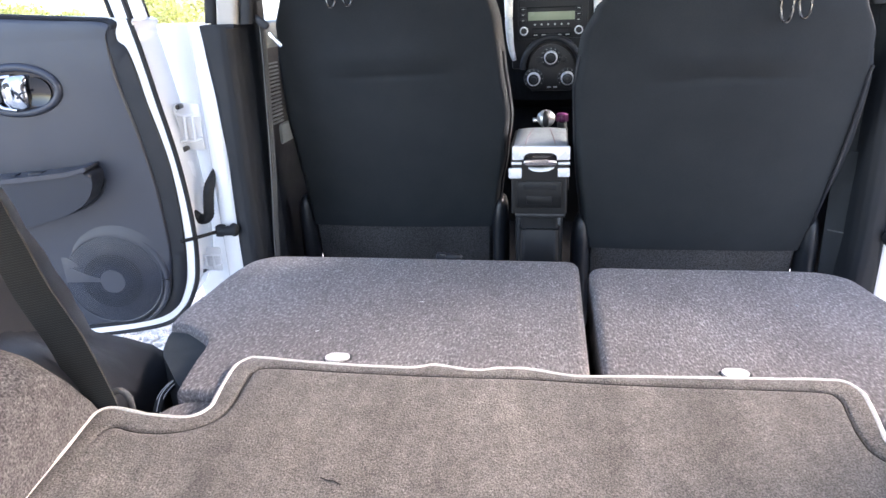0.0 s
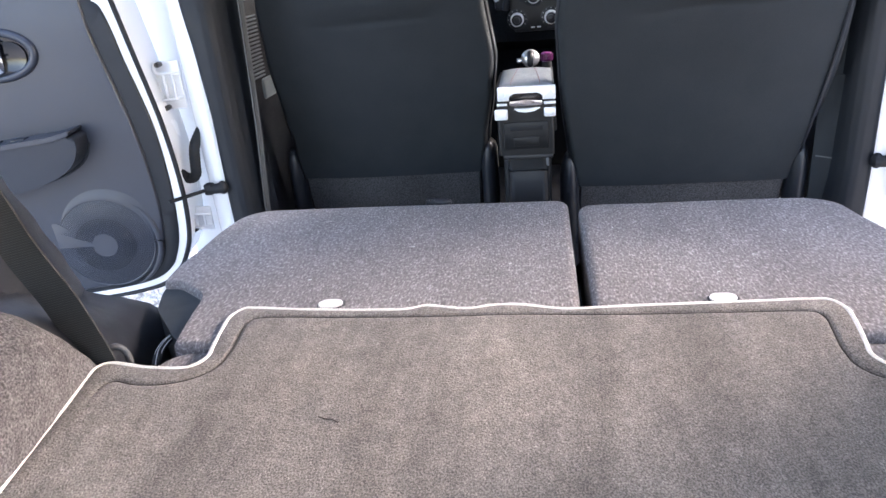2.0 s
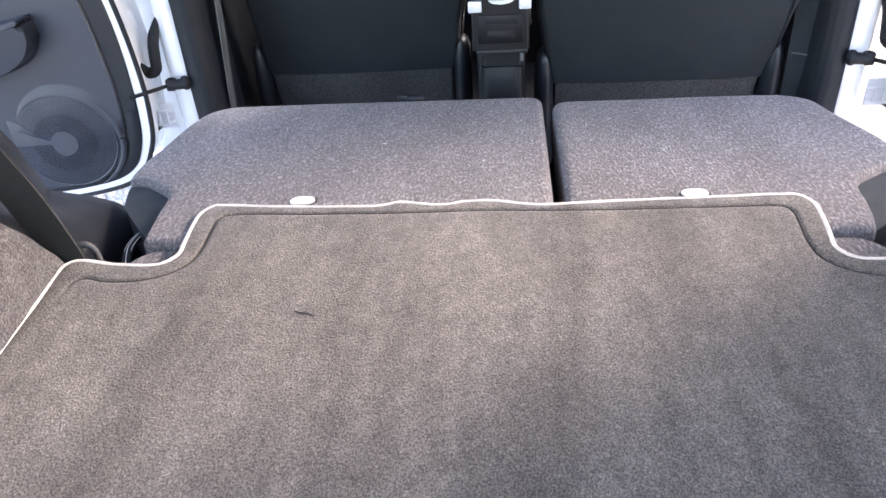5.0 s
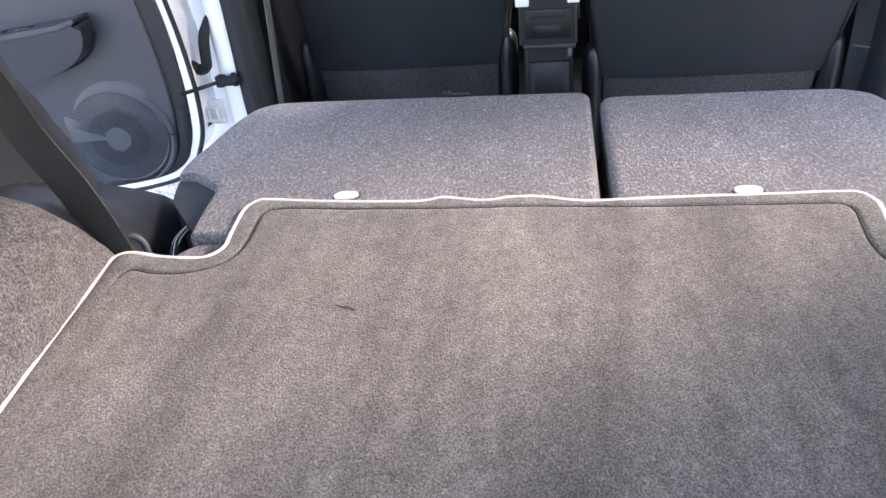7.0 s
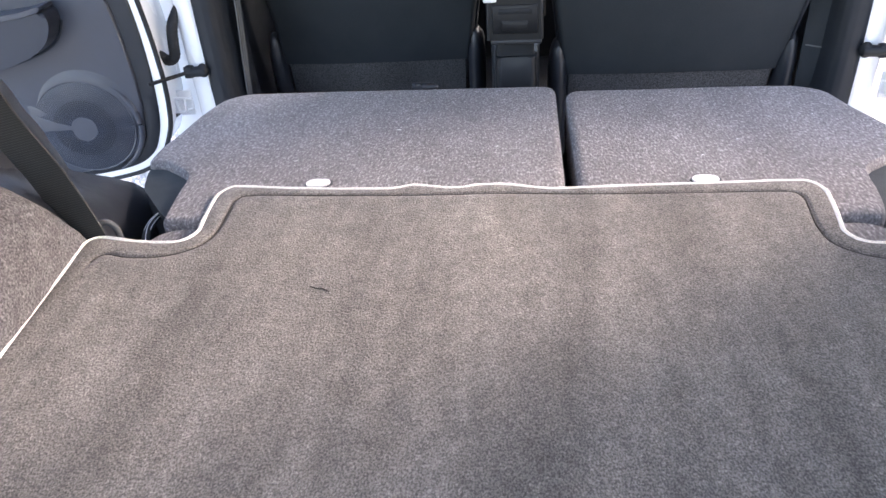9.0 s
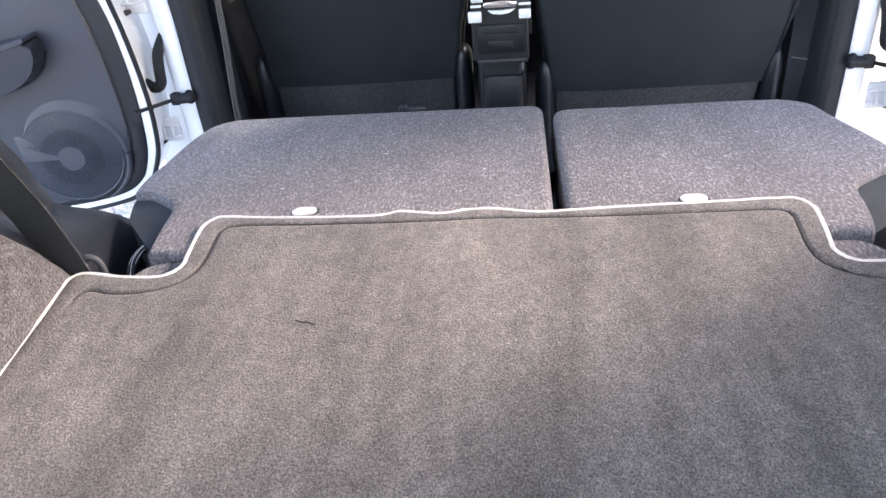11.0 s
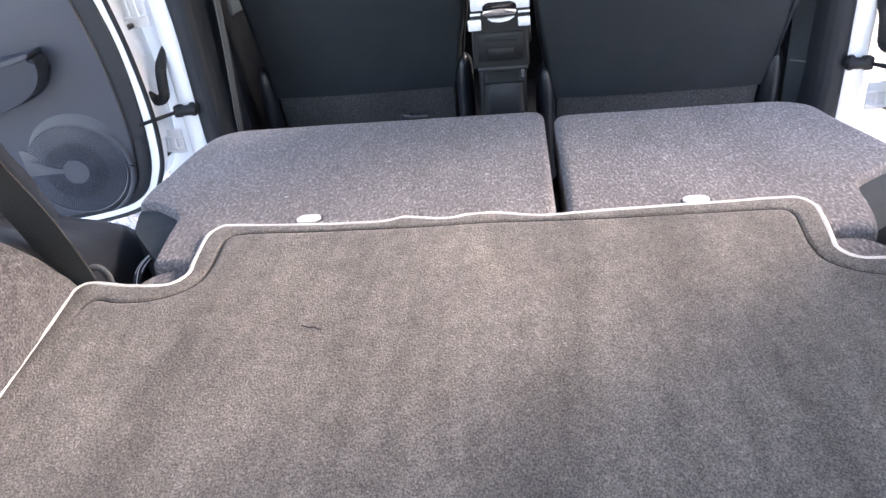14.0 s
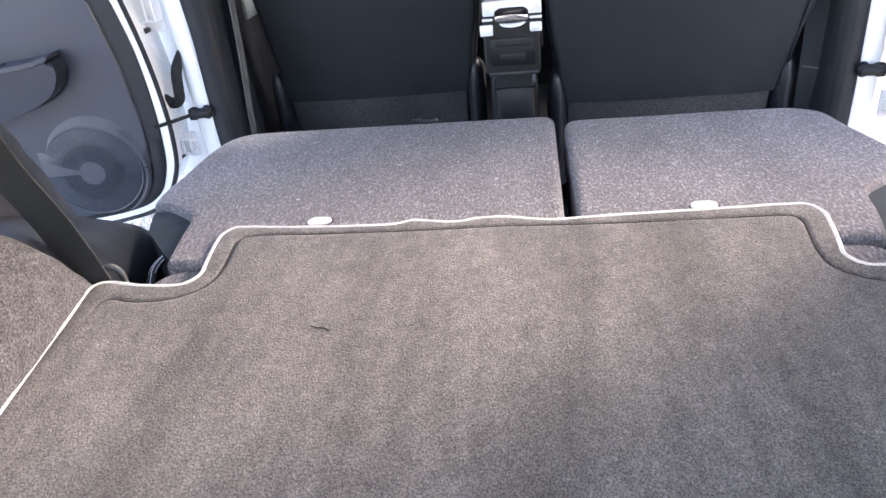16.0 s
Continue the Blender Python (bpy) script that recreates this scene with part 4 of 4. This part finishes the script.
# ---- seat belts ----
belt = thing("seat_belt", (-0.535, -0.12, 0.70), "dark woven rear seat belt anchored beside the mat", "seat belt", "seat belts")
part("webbing", strap([(-0.655, -0.18, 1.36), (-0.648, -0.145, 1.12), (-0.632, -0.128, 0.978), (-0.605, -0.128, 0.893), (-0.590, -0.128, 0.848), (-0.563, -0.128, 0.790), (-0.549, -0.129, 0.752), (-0.534, -0.131, 0.706), (-0.530, -0.132, 0.685)], (1.0, 0.09, 0.03), 0.049), WEB, belt)
part("anchor_loop", tube(smooth_path([(-0.534, -0.110, 0.690), (-0.531, -0.106, 0.701), (-0.524, -0.103, 0.7045), (-0.516, -0.101, 0.701), (-0.511, -0.100, 0.690), (-0.510, -0.100, 0.660)]), 0.0046, seg=10), BELT_GREY, belt, "grey plastic anchor loop")

for side, name in ((-1, "left"), (1, "right")):
    b = thing("seat_belt", (side * 0.62, 0.76, 0.40), "grey woven front seat belt hanging beside the centre pillar", "seat belt", "seat belts")
    if side < 0:
        part("webbing", strap([(-0.616, 0.74, 1.30), (-0.618, 0.745, 1.10), (-0.622, 0.745, 0.98), (-0.628, 0.74, 0.80), (-0.640, 0.735, 0.60), (-0.643, 0.735, 0.40)], (0.02, 1.0, 0), 0.030), BELT_GREY, b)
        t = part("tongue", box((-0.600, 0.716, 1.091), (-0.560, 0.720, 1.099), 0.002), CHROME, b, "bright metal tongue")
        t.matrix_basis = Matrix.Translation((-0.579, 0.72, 1.095)) @ Matrix.Rotation(radians(48), 4, "Y") @ Matrix.Translation((0.579, -0.72, -1.095))
        part("tongue_grip", box((-0.628, 0.715, 1.125), (-0.590, 0.728, 1.142), 0.005), BLACK, b).matrix_basis = Matrix.Translation((-0.609, 0.72, 1.133)) @ Matrix.Rotation(radians(40), 4, "Y") @ Matrix.Translation((0.609, -0.72, -1.133))
    else:
        part("webbing", strap([(0.630, 0.745, 1.30), (0.634, 0.745, 1.0), (0.636, 0.745, 0.80), (0.636, 0.745, 0.60), (0.636, 0.745, 0.40)], (0.75, -0.65, 0), 0.047), SEAT_CLOTH, b)
        part("sewn_end", strap([(0.635, 0.741, 0.84), (0.637, 0.741, 0.70), (0.637, 0.741, 0.56)], (0.75, -0.65, 0), 0.049, 0.003), SEAT_CLOTH, b)
        part("sewing", strap([(0.637, 0.7385, 0.664), (0.637, 0.7385, 0.661)], (0.75, -0.65, 0), 0.040, 0.001), BELT_GREY, b, "grey sewing line")

# ---- cream fitting on the side trim ----
fit_ = thing("side_fitting", (-0.665, -0.14, 0.885), "rounded cream plastic fitting with a dark stud on the side trim", "fitting")
part("cover", ball((-0.655, -0.182, 0.884), (0.022, 0.036, 0.046)), CREAM, fit_)
part("stud", cyl((-0.670, -0.130, 0.928), (-0.640, -0.125, 0.932), 0.009, seg=20, bevel=0.003), NAVY, fit_, "glossy navy stud")


# ---- rear doors, open ----
DOOR_PAN = [(0.080, 1.152), (0.077, 1.125), (0.075, 1.108), (0.059, 1.092), (0.046, 1.042), (0.036, 0.981), (0.022, 0.917), (0.010, 0.852), (0.004, 0.786), (0.002, 0.718), (0.004, 0.648), (0.012, 0.577), (0.028, 0.530), (0.046, 0.502), (0.084, 0.478), (0.150, 0.464), (0.245, 0.456), (0.36, 0.448), (0.60, 0.442), (0.80, 0.47), (0.86, 0.60), (0.88, 0.80), (0.86, 1.0), (0.80, 1.185), (0.40, 1.172), (0.20, 1.160)]
DOOR_FACE = [(0.091, 1.148), (0.093, 1.122), (0.093, 1.095), (0.090, 1.060), (0.084, 1.018), (0.075, 0.975), (0.063, 0.920), (0.051, 0.855), (0.042, 0.790), (0.037, 0.720), (0.035, 0.655), (0.040, 0.600), (0.051, 0.555), (0.068, 0.520), (0.106, 0.491), (0.163, 0.476), (0.25, 0.468), (0.36, 0.460), (0.60, 0.454), (0.77, 0.482), (0.83, 0.62), (0.85, 0.80), (0.83, 1.0), (0.79, 1.180), (0.40, 1.168), (0.20, 1.156)]
DOOR_RIM = [(0.049, 1.152), (0.043, 1.125), (0.037, 1.098), (0.033, 1.075), (0.026, 1.035), (0.016, 0.975), (0.005, 0.914), (-0.005, 0.850), (-0.012, 0.784), (-0.016, 0.716), (-0.016, 0.646), (-0.008, 0.575), (0.008, 0.531), (0.028, 0.499), (0.070, 0.465), (0.139, 0.449), (0.242, 0.439), (0.36, 0.430), (0.62, 0.424), (0.83, 0.452), (0.89, 0.58), (0.91, 0.80), (0.89, 1.0), (0.83, 1.176), (0.40, 1.160), (0.20, 1.148)]


def car_door(side, name, label):
    ang = radians(80)
    ux, uy = -math.sin(ang), -math.cos(ang)       # along the door for the left side
    nx, ny = math.cos(ang), -math.sin(ang)        # out of its inner face

    def place(s, z, w):
        """s along the door from its hinge end, w out of its inner face."""
        return Vector((-side * (-0.80 + ux * s + nx * w) * 1.0, 0.60 + uy * s + ny * w, z))
    d = thing(name, place(0.0, 0.42, -0.05), label, "car door", "open rear doors", kind="structure")
    pan = [Vector((a, b, 0)) for a, b in DOOR_PAN]
    pan = smooth_path(pan, True, 4)
    rim = smooth_path([Vector((a, b, 0)) for a, b in DOOR_RIM], True, 4)
    face = smooth_path([Vector((a, b, 0)) for a, b in DOOR_FACE], True, 4)

    def stack(rows):
        bm = bmesh.new()
        rings = [[bm.verts.new(place(p.x, p.y, w)) for p in ln] for ln, w in rows]
        k = len(rings[0])
        for a, b in zip(rings, rings[1:]):
            for i in range(k):
                bm.faces.new((a[i], a[(i + 1) % k], b[(i + 1) % k], b[i]))
        return bm, rings
    bm, rings = stack([(rim, -0.15), (rim, -0.010), (shrink(rim, 0.003), -0.006), (shrink(pan, -0.003), -0.006)])
    bm.faces.new(rings[0][::-1])
    bm.faces.new(rings[-1])
    part("shell", bm, PAINT, d, "white painted steel shell")
    bm, rings = stack([(pan, -0.010), (pan, -0.004), (shrink(pan, 0.003), -0.001), (face, 0.001), (shrink(face, 0.004), -0.002)])
    part("panel_border", bm, DOOR_DARK, d, "dark grey border")

    # inner panel with a swell round the loudspeaker and a recess at the handle
    bm, rings = stack([(face, -0.003), (shrink(face, 0.001), 0.004), (shrink(face, 0.004), 0.0072), (shrink(face, 0.012), 0.008)])
    bm.faces.new(rings[-1])
    for k in range(9):                            # the panel rolls back towards the window sill
        bmesh.ops.bisect_plane(bm, geom=bm.verts[:] + bm.edges[:] + bm.faces[:], plane_co=(0, 0, 1.02 + 0.016 * k), plane_no=(0, 0, 1))
    back = place(0, 0, -1) - place(0, 0, 0)
    for v in bm.verts:
        v.co += back * 0.0095 * max(0, (v.co.z - 1.02) / 0.14) ** 2
    panel = part("inner_panel", bm, DOOR_GREY, d, "grey moulded plastic inner panel")

    def disc(cs, cz, rs, rz, w0, w1, n=48, a0=0, a1=2 * math.pi):
        return [(cs + rs * math.cos(a0 + (a1 - a0) * k / n), cz + rz * math.sin(a0 + (a1 - a0) * k / n)) for k in range(n)]
    # loudspeaker: raised surround, recessed grille of rings, hub with its arm
    cs, cz = 0.173, 0.582

    def dome(r):
        return 0.0085 + 0.013 * (1 - (r / 0.110) ** 2) if r < 0.110 else 0.0085

    def polar(r, a, w=0.0):
        return place(cs + r * math.cos(a), cz + 0.965 * r * math.sin(a), dome(r) + w)
    gap0, gap1 = math.radians(20), math.radians(358)      # the arm lies in the opening of the cover

    def sweep(u):
        return gap0 + (gap1 - gap0) * u
    spk = part("speaker_dish", grid(lambda u, v: polar(0.02 + 0.090 * v, sweep(u)), 72, 14), DOOR_GREY, d, "domed grey loudspeaker cover")

    def swell(u, v):
        """Smooth moulded rise of the panel round the upper half of the cover."""
        a = math.radians(38 + 150 * u)
        wide = 0.034 * max(0.02, math.sin(math.pi * u)) ** 0.8
        if math.cos(a) < 0:
            wide = min(wide, 0.020 + 0.03 * max(0, math.sin(a)))
        r = 0.1095 + wide * v
        k = 1 - v
        return place(cs + r * math.cos(a), cz + 0.965 * r * math.sin(a), 0.0076 + 0.0050 * k * k * (3 - 2 * k) * max(0, math.sin(math.pi * u)) ** 0.5)
    part("speaker_swell", grid(swell, 64, 12), DOOR_GREY, spk, "moulded rise round the loudspeaker")
    part("speaker_ridge", tube([place(cs + 0.004 + 0.124 * math.cos(a), cz - 0.002 + 0.118 * math.sin(a), 0.0055) for a in [math.radians(95 + 150 * k / 64) for k in range(65)]], lambda t: 0.0075 * math.sin(math.pi * min(0.97, max(0.03, t))) ** 0.5, seg=10), DOOR_GREY, spk, "moulded ridge round the loudspeaker")
    part("speaker_cone", grid(lambda u, v: polar(0.026 + 0.042 * v, sweep(u), 0.0006), 64, 6), DOOR_DARK, spk, "dark loudspeaker cone")
    rows = [tube([polar(r, sweep(k / 90), 0.0008) for k in range(91)], 0.0009, seg=4) for r in [0.031 + 0.0046 * i for i in range(9)]]
    rows += [tube([polar(r, sweep(k / 70), 0.0008) for r in (0.028, 0.048, 0.068)], 0.0009, seg=4, up=Vector((-side * nx, ny, 0))) for k in range(71)]
    part("inner_mesh", join(*rows), DOOR_GREY, spk, "fine grey inner mesh")
    rows = [tube([polar(r, sweep(k / 90)) for k in range(91)], 0.0007, seg=4) for r in [0.072 + 0.0046 * i for i in range(8)]]
    rows += [tube([polar(r, sweep(k / 120)) for r in (0.069, 0.088, 0.106)], 0.0008, seg=4, up=Vector((-side * nx, ny, 0))) for k in range(121)]
    part("outer_mesh", join(*rows), DOOR_GREY, spk, "fine grey outer mesh")
    part("speaker_rim", tube([polar(0.109, sweep(k / 72)) for k in range(73)], lambda t: 0.0026 * math.sin(math.pi * min(0.97, max(0.03, t))) ** 0.4, seg=8), DOOR_GREY, spk, "smooth rim of the loudspeaker cover")
    hub = [(cs + 0.029 * math.cos(a), cz + 0.029 * math.sin(a)) for a in [math.radians(38 + 290 * k / 32) for k in range(33)]]
    hub += [(cs + 0.042, cz - 0.014), (cs + 0.075, cz - 0.0115), (cs + 0.112, cz - 0.010), (cs + 0.114, cz + 0.060), (cs + 0.104, cz + 0.060), (cs + 0.092, cz + 0.055), (cs + 0.075, cz + 0.043), (cs + 0.055, cz + 0.028), (cs + 0.038, cz + 0.019)]
    part("speaker_hub", prism(hub, 0.006, 0.0218, lambda a, b, w: place(a, b, w - 0.0136 * max(0, min(1, (a - cs - 0.02) / 0.085)) ** 1.3 * (w > 0.01)), bevel=0.002), DOOR_GREY, spk, "smooth grey hub with its arm")
    # pull handle and armrest
    arm = [(0.153, 0.850), (0.20, 0.840), (0.30, 0.832), (0.44, 0.826), (0.62, 0.836), (0.62, 0.69), (0.44, 0.698), (0.35, 0.722), (0.27, 0.740), (0.206, 0.760), (0.168, 0.786), (0.150, 0.822)]
    def leaning(a, b, w):
        return place(a, b, 0.004 + (w - 0.004) * (0.78 + 0.22 * min(1, max(0, (b - 0.70) / 0.15))))
    # front takes the darker grey, which paints in its shade
    armr = part("armrest", prism(round_poly(arm, 0.022), 0.004, 0.072, leaning, bevel=0.026, seg=6), DOOR_GREY_SHADED, d, "grey armrest")
    # dark tube on the panel that draws the shade below the armrest
    part("armrest_shade_line", tube([place(p.x, p.y, 0.0085) for p in smooth_path([Vector((p, q - 0.003, 0)) for p, q in arm[6:]])], 0.003, seg=6), DOOR_DARK, armr, "dark strip standing for the shade under the armrest")
    part("armrest_top", prism(round_poly([(0.156, 0.860), (0.20, 0.851), (0.30, 0.843), (0.44, 0.837), (0.60, 0.843), (0.60, 0.833), (0.44, 0.827), (0.30, 0.833), (0.20, 0.841), (0.158, 0.850)], 0.0045), 0.004, 0.076, place, bevel=0.004, seg=4), DOOR_GREY, armr, "grey armrest top")
    part("window_switch", prism(round_poly([(0.262, 0.840), (0.292, 0.838), (0.292, 0.8462), (0.262, 0.8485)], 0.002), 0.030, 0.052, place, bevel=0.001), BLACK, armr, "black window switch")
    part("switch_slot", prism(round_poly([(0.318, 0.8365), (0.326, 0.8360), (0.326, 0.8445), (0.318, 0.845)], 0.001), 0.030, 0.052, place), BLACK, armr, "small black slot")
    # door pull
    hs, hz = 0.297, 1.016
    bz = part("handle_bezel", tube([place(p, q, 0.0085) for p, q in disc(hs, hz, 0.0865, 0.0475, 0, 0, 64)], 0.0088, True, 12, up=Vector((-side * nx, ny, 0))), DOOR_GREY, d, "rounded oval grey handle bezel")
    part("handle_dish", prism(disc(hs, hz, 0.081, 0.042, 0, 0), 0.005, 0.0100, place), GLOSS_BLACK, bz, "glossy black dish")
    part("dish_bowl", grid(lambda u, v: place(hs - 0.040 + 0.032 * v * math.cos(6.2832 * u), hz - 0.004 + 0.030 * v * math.sin(6.2832 * u), 0.0102 + 0.004 * v * v), 32, 6), GLOSS_BLACK, bz)

    def hp(u, v):
        """A spot of the pull in its own grid of units."""
        return 0.300 - (u - 165) * 0.000687, 1.015 - (v - 130) * 0.000687
    lev = round_poly([hp(*q) for q in ((135, 100), (160, 83), (204, 80), (214, 92), (207, 120), (208, 150), (203, 178), (185, 187), (150, 185), (131, 165), (127, 130))], 0.006)
    lc = sum(lev, Vector((0, 0))) / len(lev)

    def lever(u, v):
        p, t = lev[int(round(u * len(lev))) % len(lev)], min(1, v * 1.25)
        q = lc + (p - lc) * (t ** 0.8 if v < 0.8 else 1)
        return place(q.x, q.y, 0.030 - 0.010 * t ** 2.5 + 0.003 * math.sin(q.x * 190) * (1 - t) if v < 0.8 else 0.020 - 0.05 * (v - 0.8))
    part("handle_lever", grid(lever, len(lev), 15), DARK_CHROME, bz, "curved chrome lever", 70)
    for pts in (((64, 118), (92, 108), (122, 90), (165, 84)), ((72, 166), (104, 166), (126, 179), (165, 186))):
        part("lever_arm", tube(smooth_path([place(*hp(*q), 0.018) for q in pts]), 0.0042, seg=10), DARK_CHROME, bz, "chrome lever arm")
    part("lock_slide", prism(round_poly([hp(*q) for q in ((64, 122), (124, 116), (124, 162), (64, 164))], 0.003), 0.010, 0.019, place, bevel=0.002), BLACK, bz, "black lock slide")
    part("lever_notch", cyl(place(*hp(156, 112), 0.020), place(*hp(156, 112), 0.0305), 0.0072, seg=16), BLACK, bz)
    for pts in (((172, 128), (186, 142), (198, 160)), ((208, 132), (192, 136), (180, 150))):
        part("lever_slit", tube(smooth_path([place(*hp(*q), 0.0285) for q in pts]), 0.0022, seg=6), BLACK, bz)
    # weather seal round the rim
    seal = smooth_path([place(a - (0.0022 if b > 0.5 else 0.001), b - (0.003 if b < 0.5 else 0), -0.010) for a, b in DOOR_RIM[:22]])
    part("weather_seal", tube(seal, 0.0056, False, 8, up=Vector((nx, ny, 0))), RUBBER, d, "black rubber weather seal")
    # window: frame, glass, sill line
    fr = [(0.078, 1.150), (0.145, 1.46), (0.62, 1.46), (0.81, 1.19)]
    fo = [(0.049, 1.150), (0.121, 1.50), (0.64, 1.50), (0.85, 1.19)]
    bm = bmesh.new()
    for (a, b), (p, q) in zip(zip(fr, fo), zip(fr[1:], fo[1:])):
        pts = [a, b, q, p]
        vs = [[bm.verts.new(place(s, z, w)) for s, z in pts] for w in (-0.13, -0.02)]
        bm.faces.new(vs[1])
        bm.faces.new(vs[0][::-1])
        for i in range(4):
            bm.faces.new((vs[0][i], vs[0][(i + 1) % 4], vs[1][(i + 1) % 4], vs[1][i]))
    part("window_frame", bm, PAINT, d, "white painted window frame", 0)
    part("glass_run", tube([place(0.083, 1.152, -0.025), place(0.150, 1.455, -0.025)], 0.007, seg=8), RUBBER, d, "black glass run")
    part("frame_seal", tube([place(0.042, 1.150, -0.010), place(0.114, 1.50, -0.014)], 0.0068, seg=8), RUBBER, d, "black rubber seal")
    part("outer_seal", tube([place(0.046, 1.145, -0.131), place(0.118, 1.50, -0.131)], 0.0022, seg=6), RUBBER, d, "thin black outer seal")
    g = part("window_pane", prism(fr, -0.046, -0.042, place), GLASS, d, "clear window glass", 0)
    g.visible_shadow = False
    part("sill_strip", tube([place(0.085, 1.151, -0.003), place(0.20, 1.159, -0.003), place(0.40, 1.173, -0.003), place(0.80, 1.186, -0.003)], 0.0036, seg=8), RUBBER, d, "black window sill strip")

    # check strap, hinges, cable sleeve between door and pillar
    def sx(x):
        return -side * x
    ck = thing("door_check", (sx(-0.735), 0.675, 0.663), "black door check arm with its rubber boot on the pillar", "door check", "door checks")
    lump = [ball((sx(-0.712), 0.668, 0.672), (0.0125, 0.012, 0.0165), 16), ball((sx(-0.742), 0.664, 0.671), (0.011, 0.012, 0.0155), 16), cyl((sx(-0.705), 0.667, 0.671), (sx(-0.748), 0.662, 0.670), 0.0125, 0.012, 8, 0.002)]
    lump += [box((min(sx(-0.754), sx(-0.734)), 0.654, 0.657), (max(sx(-0.754), sx(-0.734)), 0.676, 0.684), 0.004, 2)]
    part("boot", join(*lump), RUBBER, ck, "lumpy square black rubber boot", 50)
    part("arm", tube([(sx(-0.748), 0.664, 0.669), (sx(-0.772), 0.612, 0.672), (sx(-0.806), 0.586, 0.668)], 0.0032, seg=8, flat=1.4), RUBBER, ck)
    part("arm_edge", tube([(sx(-0.752), 0.6565, 0.6725), (sx(-0.772), 0.608, 0.6755), (sx(-0.800), 0.584, 0.672)], 0.0011, seg=6), STEEL, ck, "bare steel edge")
    for hz_, hh, tab in ((0.911, 0.029, 0.025), (0.590, 0.016, 0.014)):
        h = thing("hinge_set", (sx(-0.79), 0.70, hz_), "white painted steel wire door hinge with two bolts", "hinge", "door hinges")
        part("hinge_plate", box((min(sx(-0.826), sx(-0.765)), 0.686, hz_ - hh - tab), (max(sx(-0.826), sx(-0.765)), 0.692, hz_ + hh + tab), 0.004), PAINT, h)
        for sg in (1, -1):
            z1 = hz_ + sg * hh
            part("hinge_leaf", tube(smooth_path([(sx(-0.815), 0.674, z1 + sg * tab), (sx(-0.815), 0.670, z1 + sg * 0.006), (sx(-0.804), 0.669, z1), (sx(-0.785), 0.670, z1), (sx(-0.763), 0.680, z1 - sg * 0.004)]), 0.0036, seg=8), PAINT, h)
            part("bolt", cyl((sx(-0.807), 0.668, z1 + sg * (tab - 0.006)), (sx(-0.807), 0.690, z1 + sg * (tab - 0.006)), 0.0062, seg=6, bevel=0.001), STEEL, h, "grey steel bolt")
        for x, r in ((-0.797, 0.0042), (-0.777, 0.0034)):
            part("hinge_pin", cyl((sx(x), 0.670, hz_ - hh), (sx(x), 0.670, hz_ + hh), r, seg=12), PAINT, h)
    cb = thing("cable_sleeve", (sx(-0.79), 0.68, 0.72), "black ribbed rubber cable sleeve between door and pillar", "cable sleeve", "cable sleeves")
    line = smooth_path([(sx(-0.752), 0.692, 0.812), (sx(-0.758), 0.682, 0.790), (sx(-0.764), 0.672, 0.764), (sx(-0.766), 0.666, 0.732), (sx(-0.769), 0.664, 0.708), (sx(-0.782), 0.662, 0.699), (sx(-0.793), 0.658, 0.705), (sx(-0.798), 0.650, 0.714), (sx(-0.807), 0.640, 0.721), (sx(-0.818), 0.630, 0.726)], n=12)
    part("sleeve", tube(line, lambda t: (0.0122 if t > 0.16 else 0.004 + 0.051 * t) + 0.0006 * math.sin(t * 200), seg=12, up=Vector((0, 1, 0))), RUBBER, cb)
    return d


car_door(-1, "door_1", "open rear car door with grey plastic inner panel, armrest and loudspeaker")
car_door(1, "door_2", "open rear car door with grey inner panel on the driver's side")

# ---- front passenger door and mirror ----
fd = thing("door_3", (-0.72, 1.3, 0.40), "closed front passenger door with grey panel and slotted grille", "car door", kind="structure")
part("inner_panel", box((-0.74, 0.80, 0.40), (-0.70, 1.75, 1.10), 0.015), TRIM, fd)
part("upper_pad", box((-0.745, 0.80, 1.06), (-0.695, 1.75, 1.13), 0.015), PANEL_L, fd, "pale grey upper pad")
part("window_pane", box((-0.735, 0.82, 1.13), (-0.731, 1.70, 1.46)), GLASS, fd, "clear window glass", 0).visible_shadow = False
for i in range(17):
    part("grille_slat", box((-0.702, 0.86, 0.872 + 0.0095 * i), (-0.694, 1.012, 0.8755 + 0.0095 * i), 0.001, 1), PANEL_L, fd)
part("map_pocket", box((-0.72, 0.985, 0.81), (-0.69, 1.10, 0.866), 0.012), PANEL_L, fd, "pale grey door pocket")
dd = thing("door_4", (0.72, 1.2, 0.40), "closed driver's door with dark plastic panel", "car door", kind="structure")
part("inner_panel", box((0.70, 0.79, 0.40), (0.74, 1.75, 1.10), 0.015), TRIM, dd)
part("upper_pad", box((0.695, 0.79, 1.06), (0.745, 1.75, 1.13), 0.015), TRIM, dd)
part("window_pane", box((0.731, 0.82, 1.13), (0.735, 1.70, 1.46)), GLASS, dd, "clear window glass", 0).visible_shadow = False
mir = thing("door_mirror", (-0.86, 1.55, 1.10), "white door mirror outside the front window", "mirror")
part("housing", box((-0.98, 1.55, 1.10), (-0.78, 1.64, 1.25), 0.03, 3), PAINT, mir)
part("mirror_glass", box((-0.965, 1.545, 1.115), (-0.795, 1.552, 1.235), 0.003), MIRROR, mir, "mirror glass")
part("bracket", box((-0.80, 1.58, 1.08), (-0.735, 1.63, 1.13), 0.01), BLACK, mir)
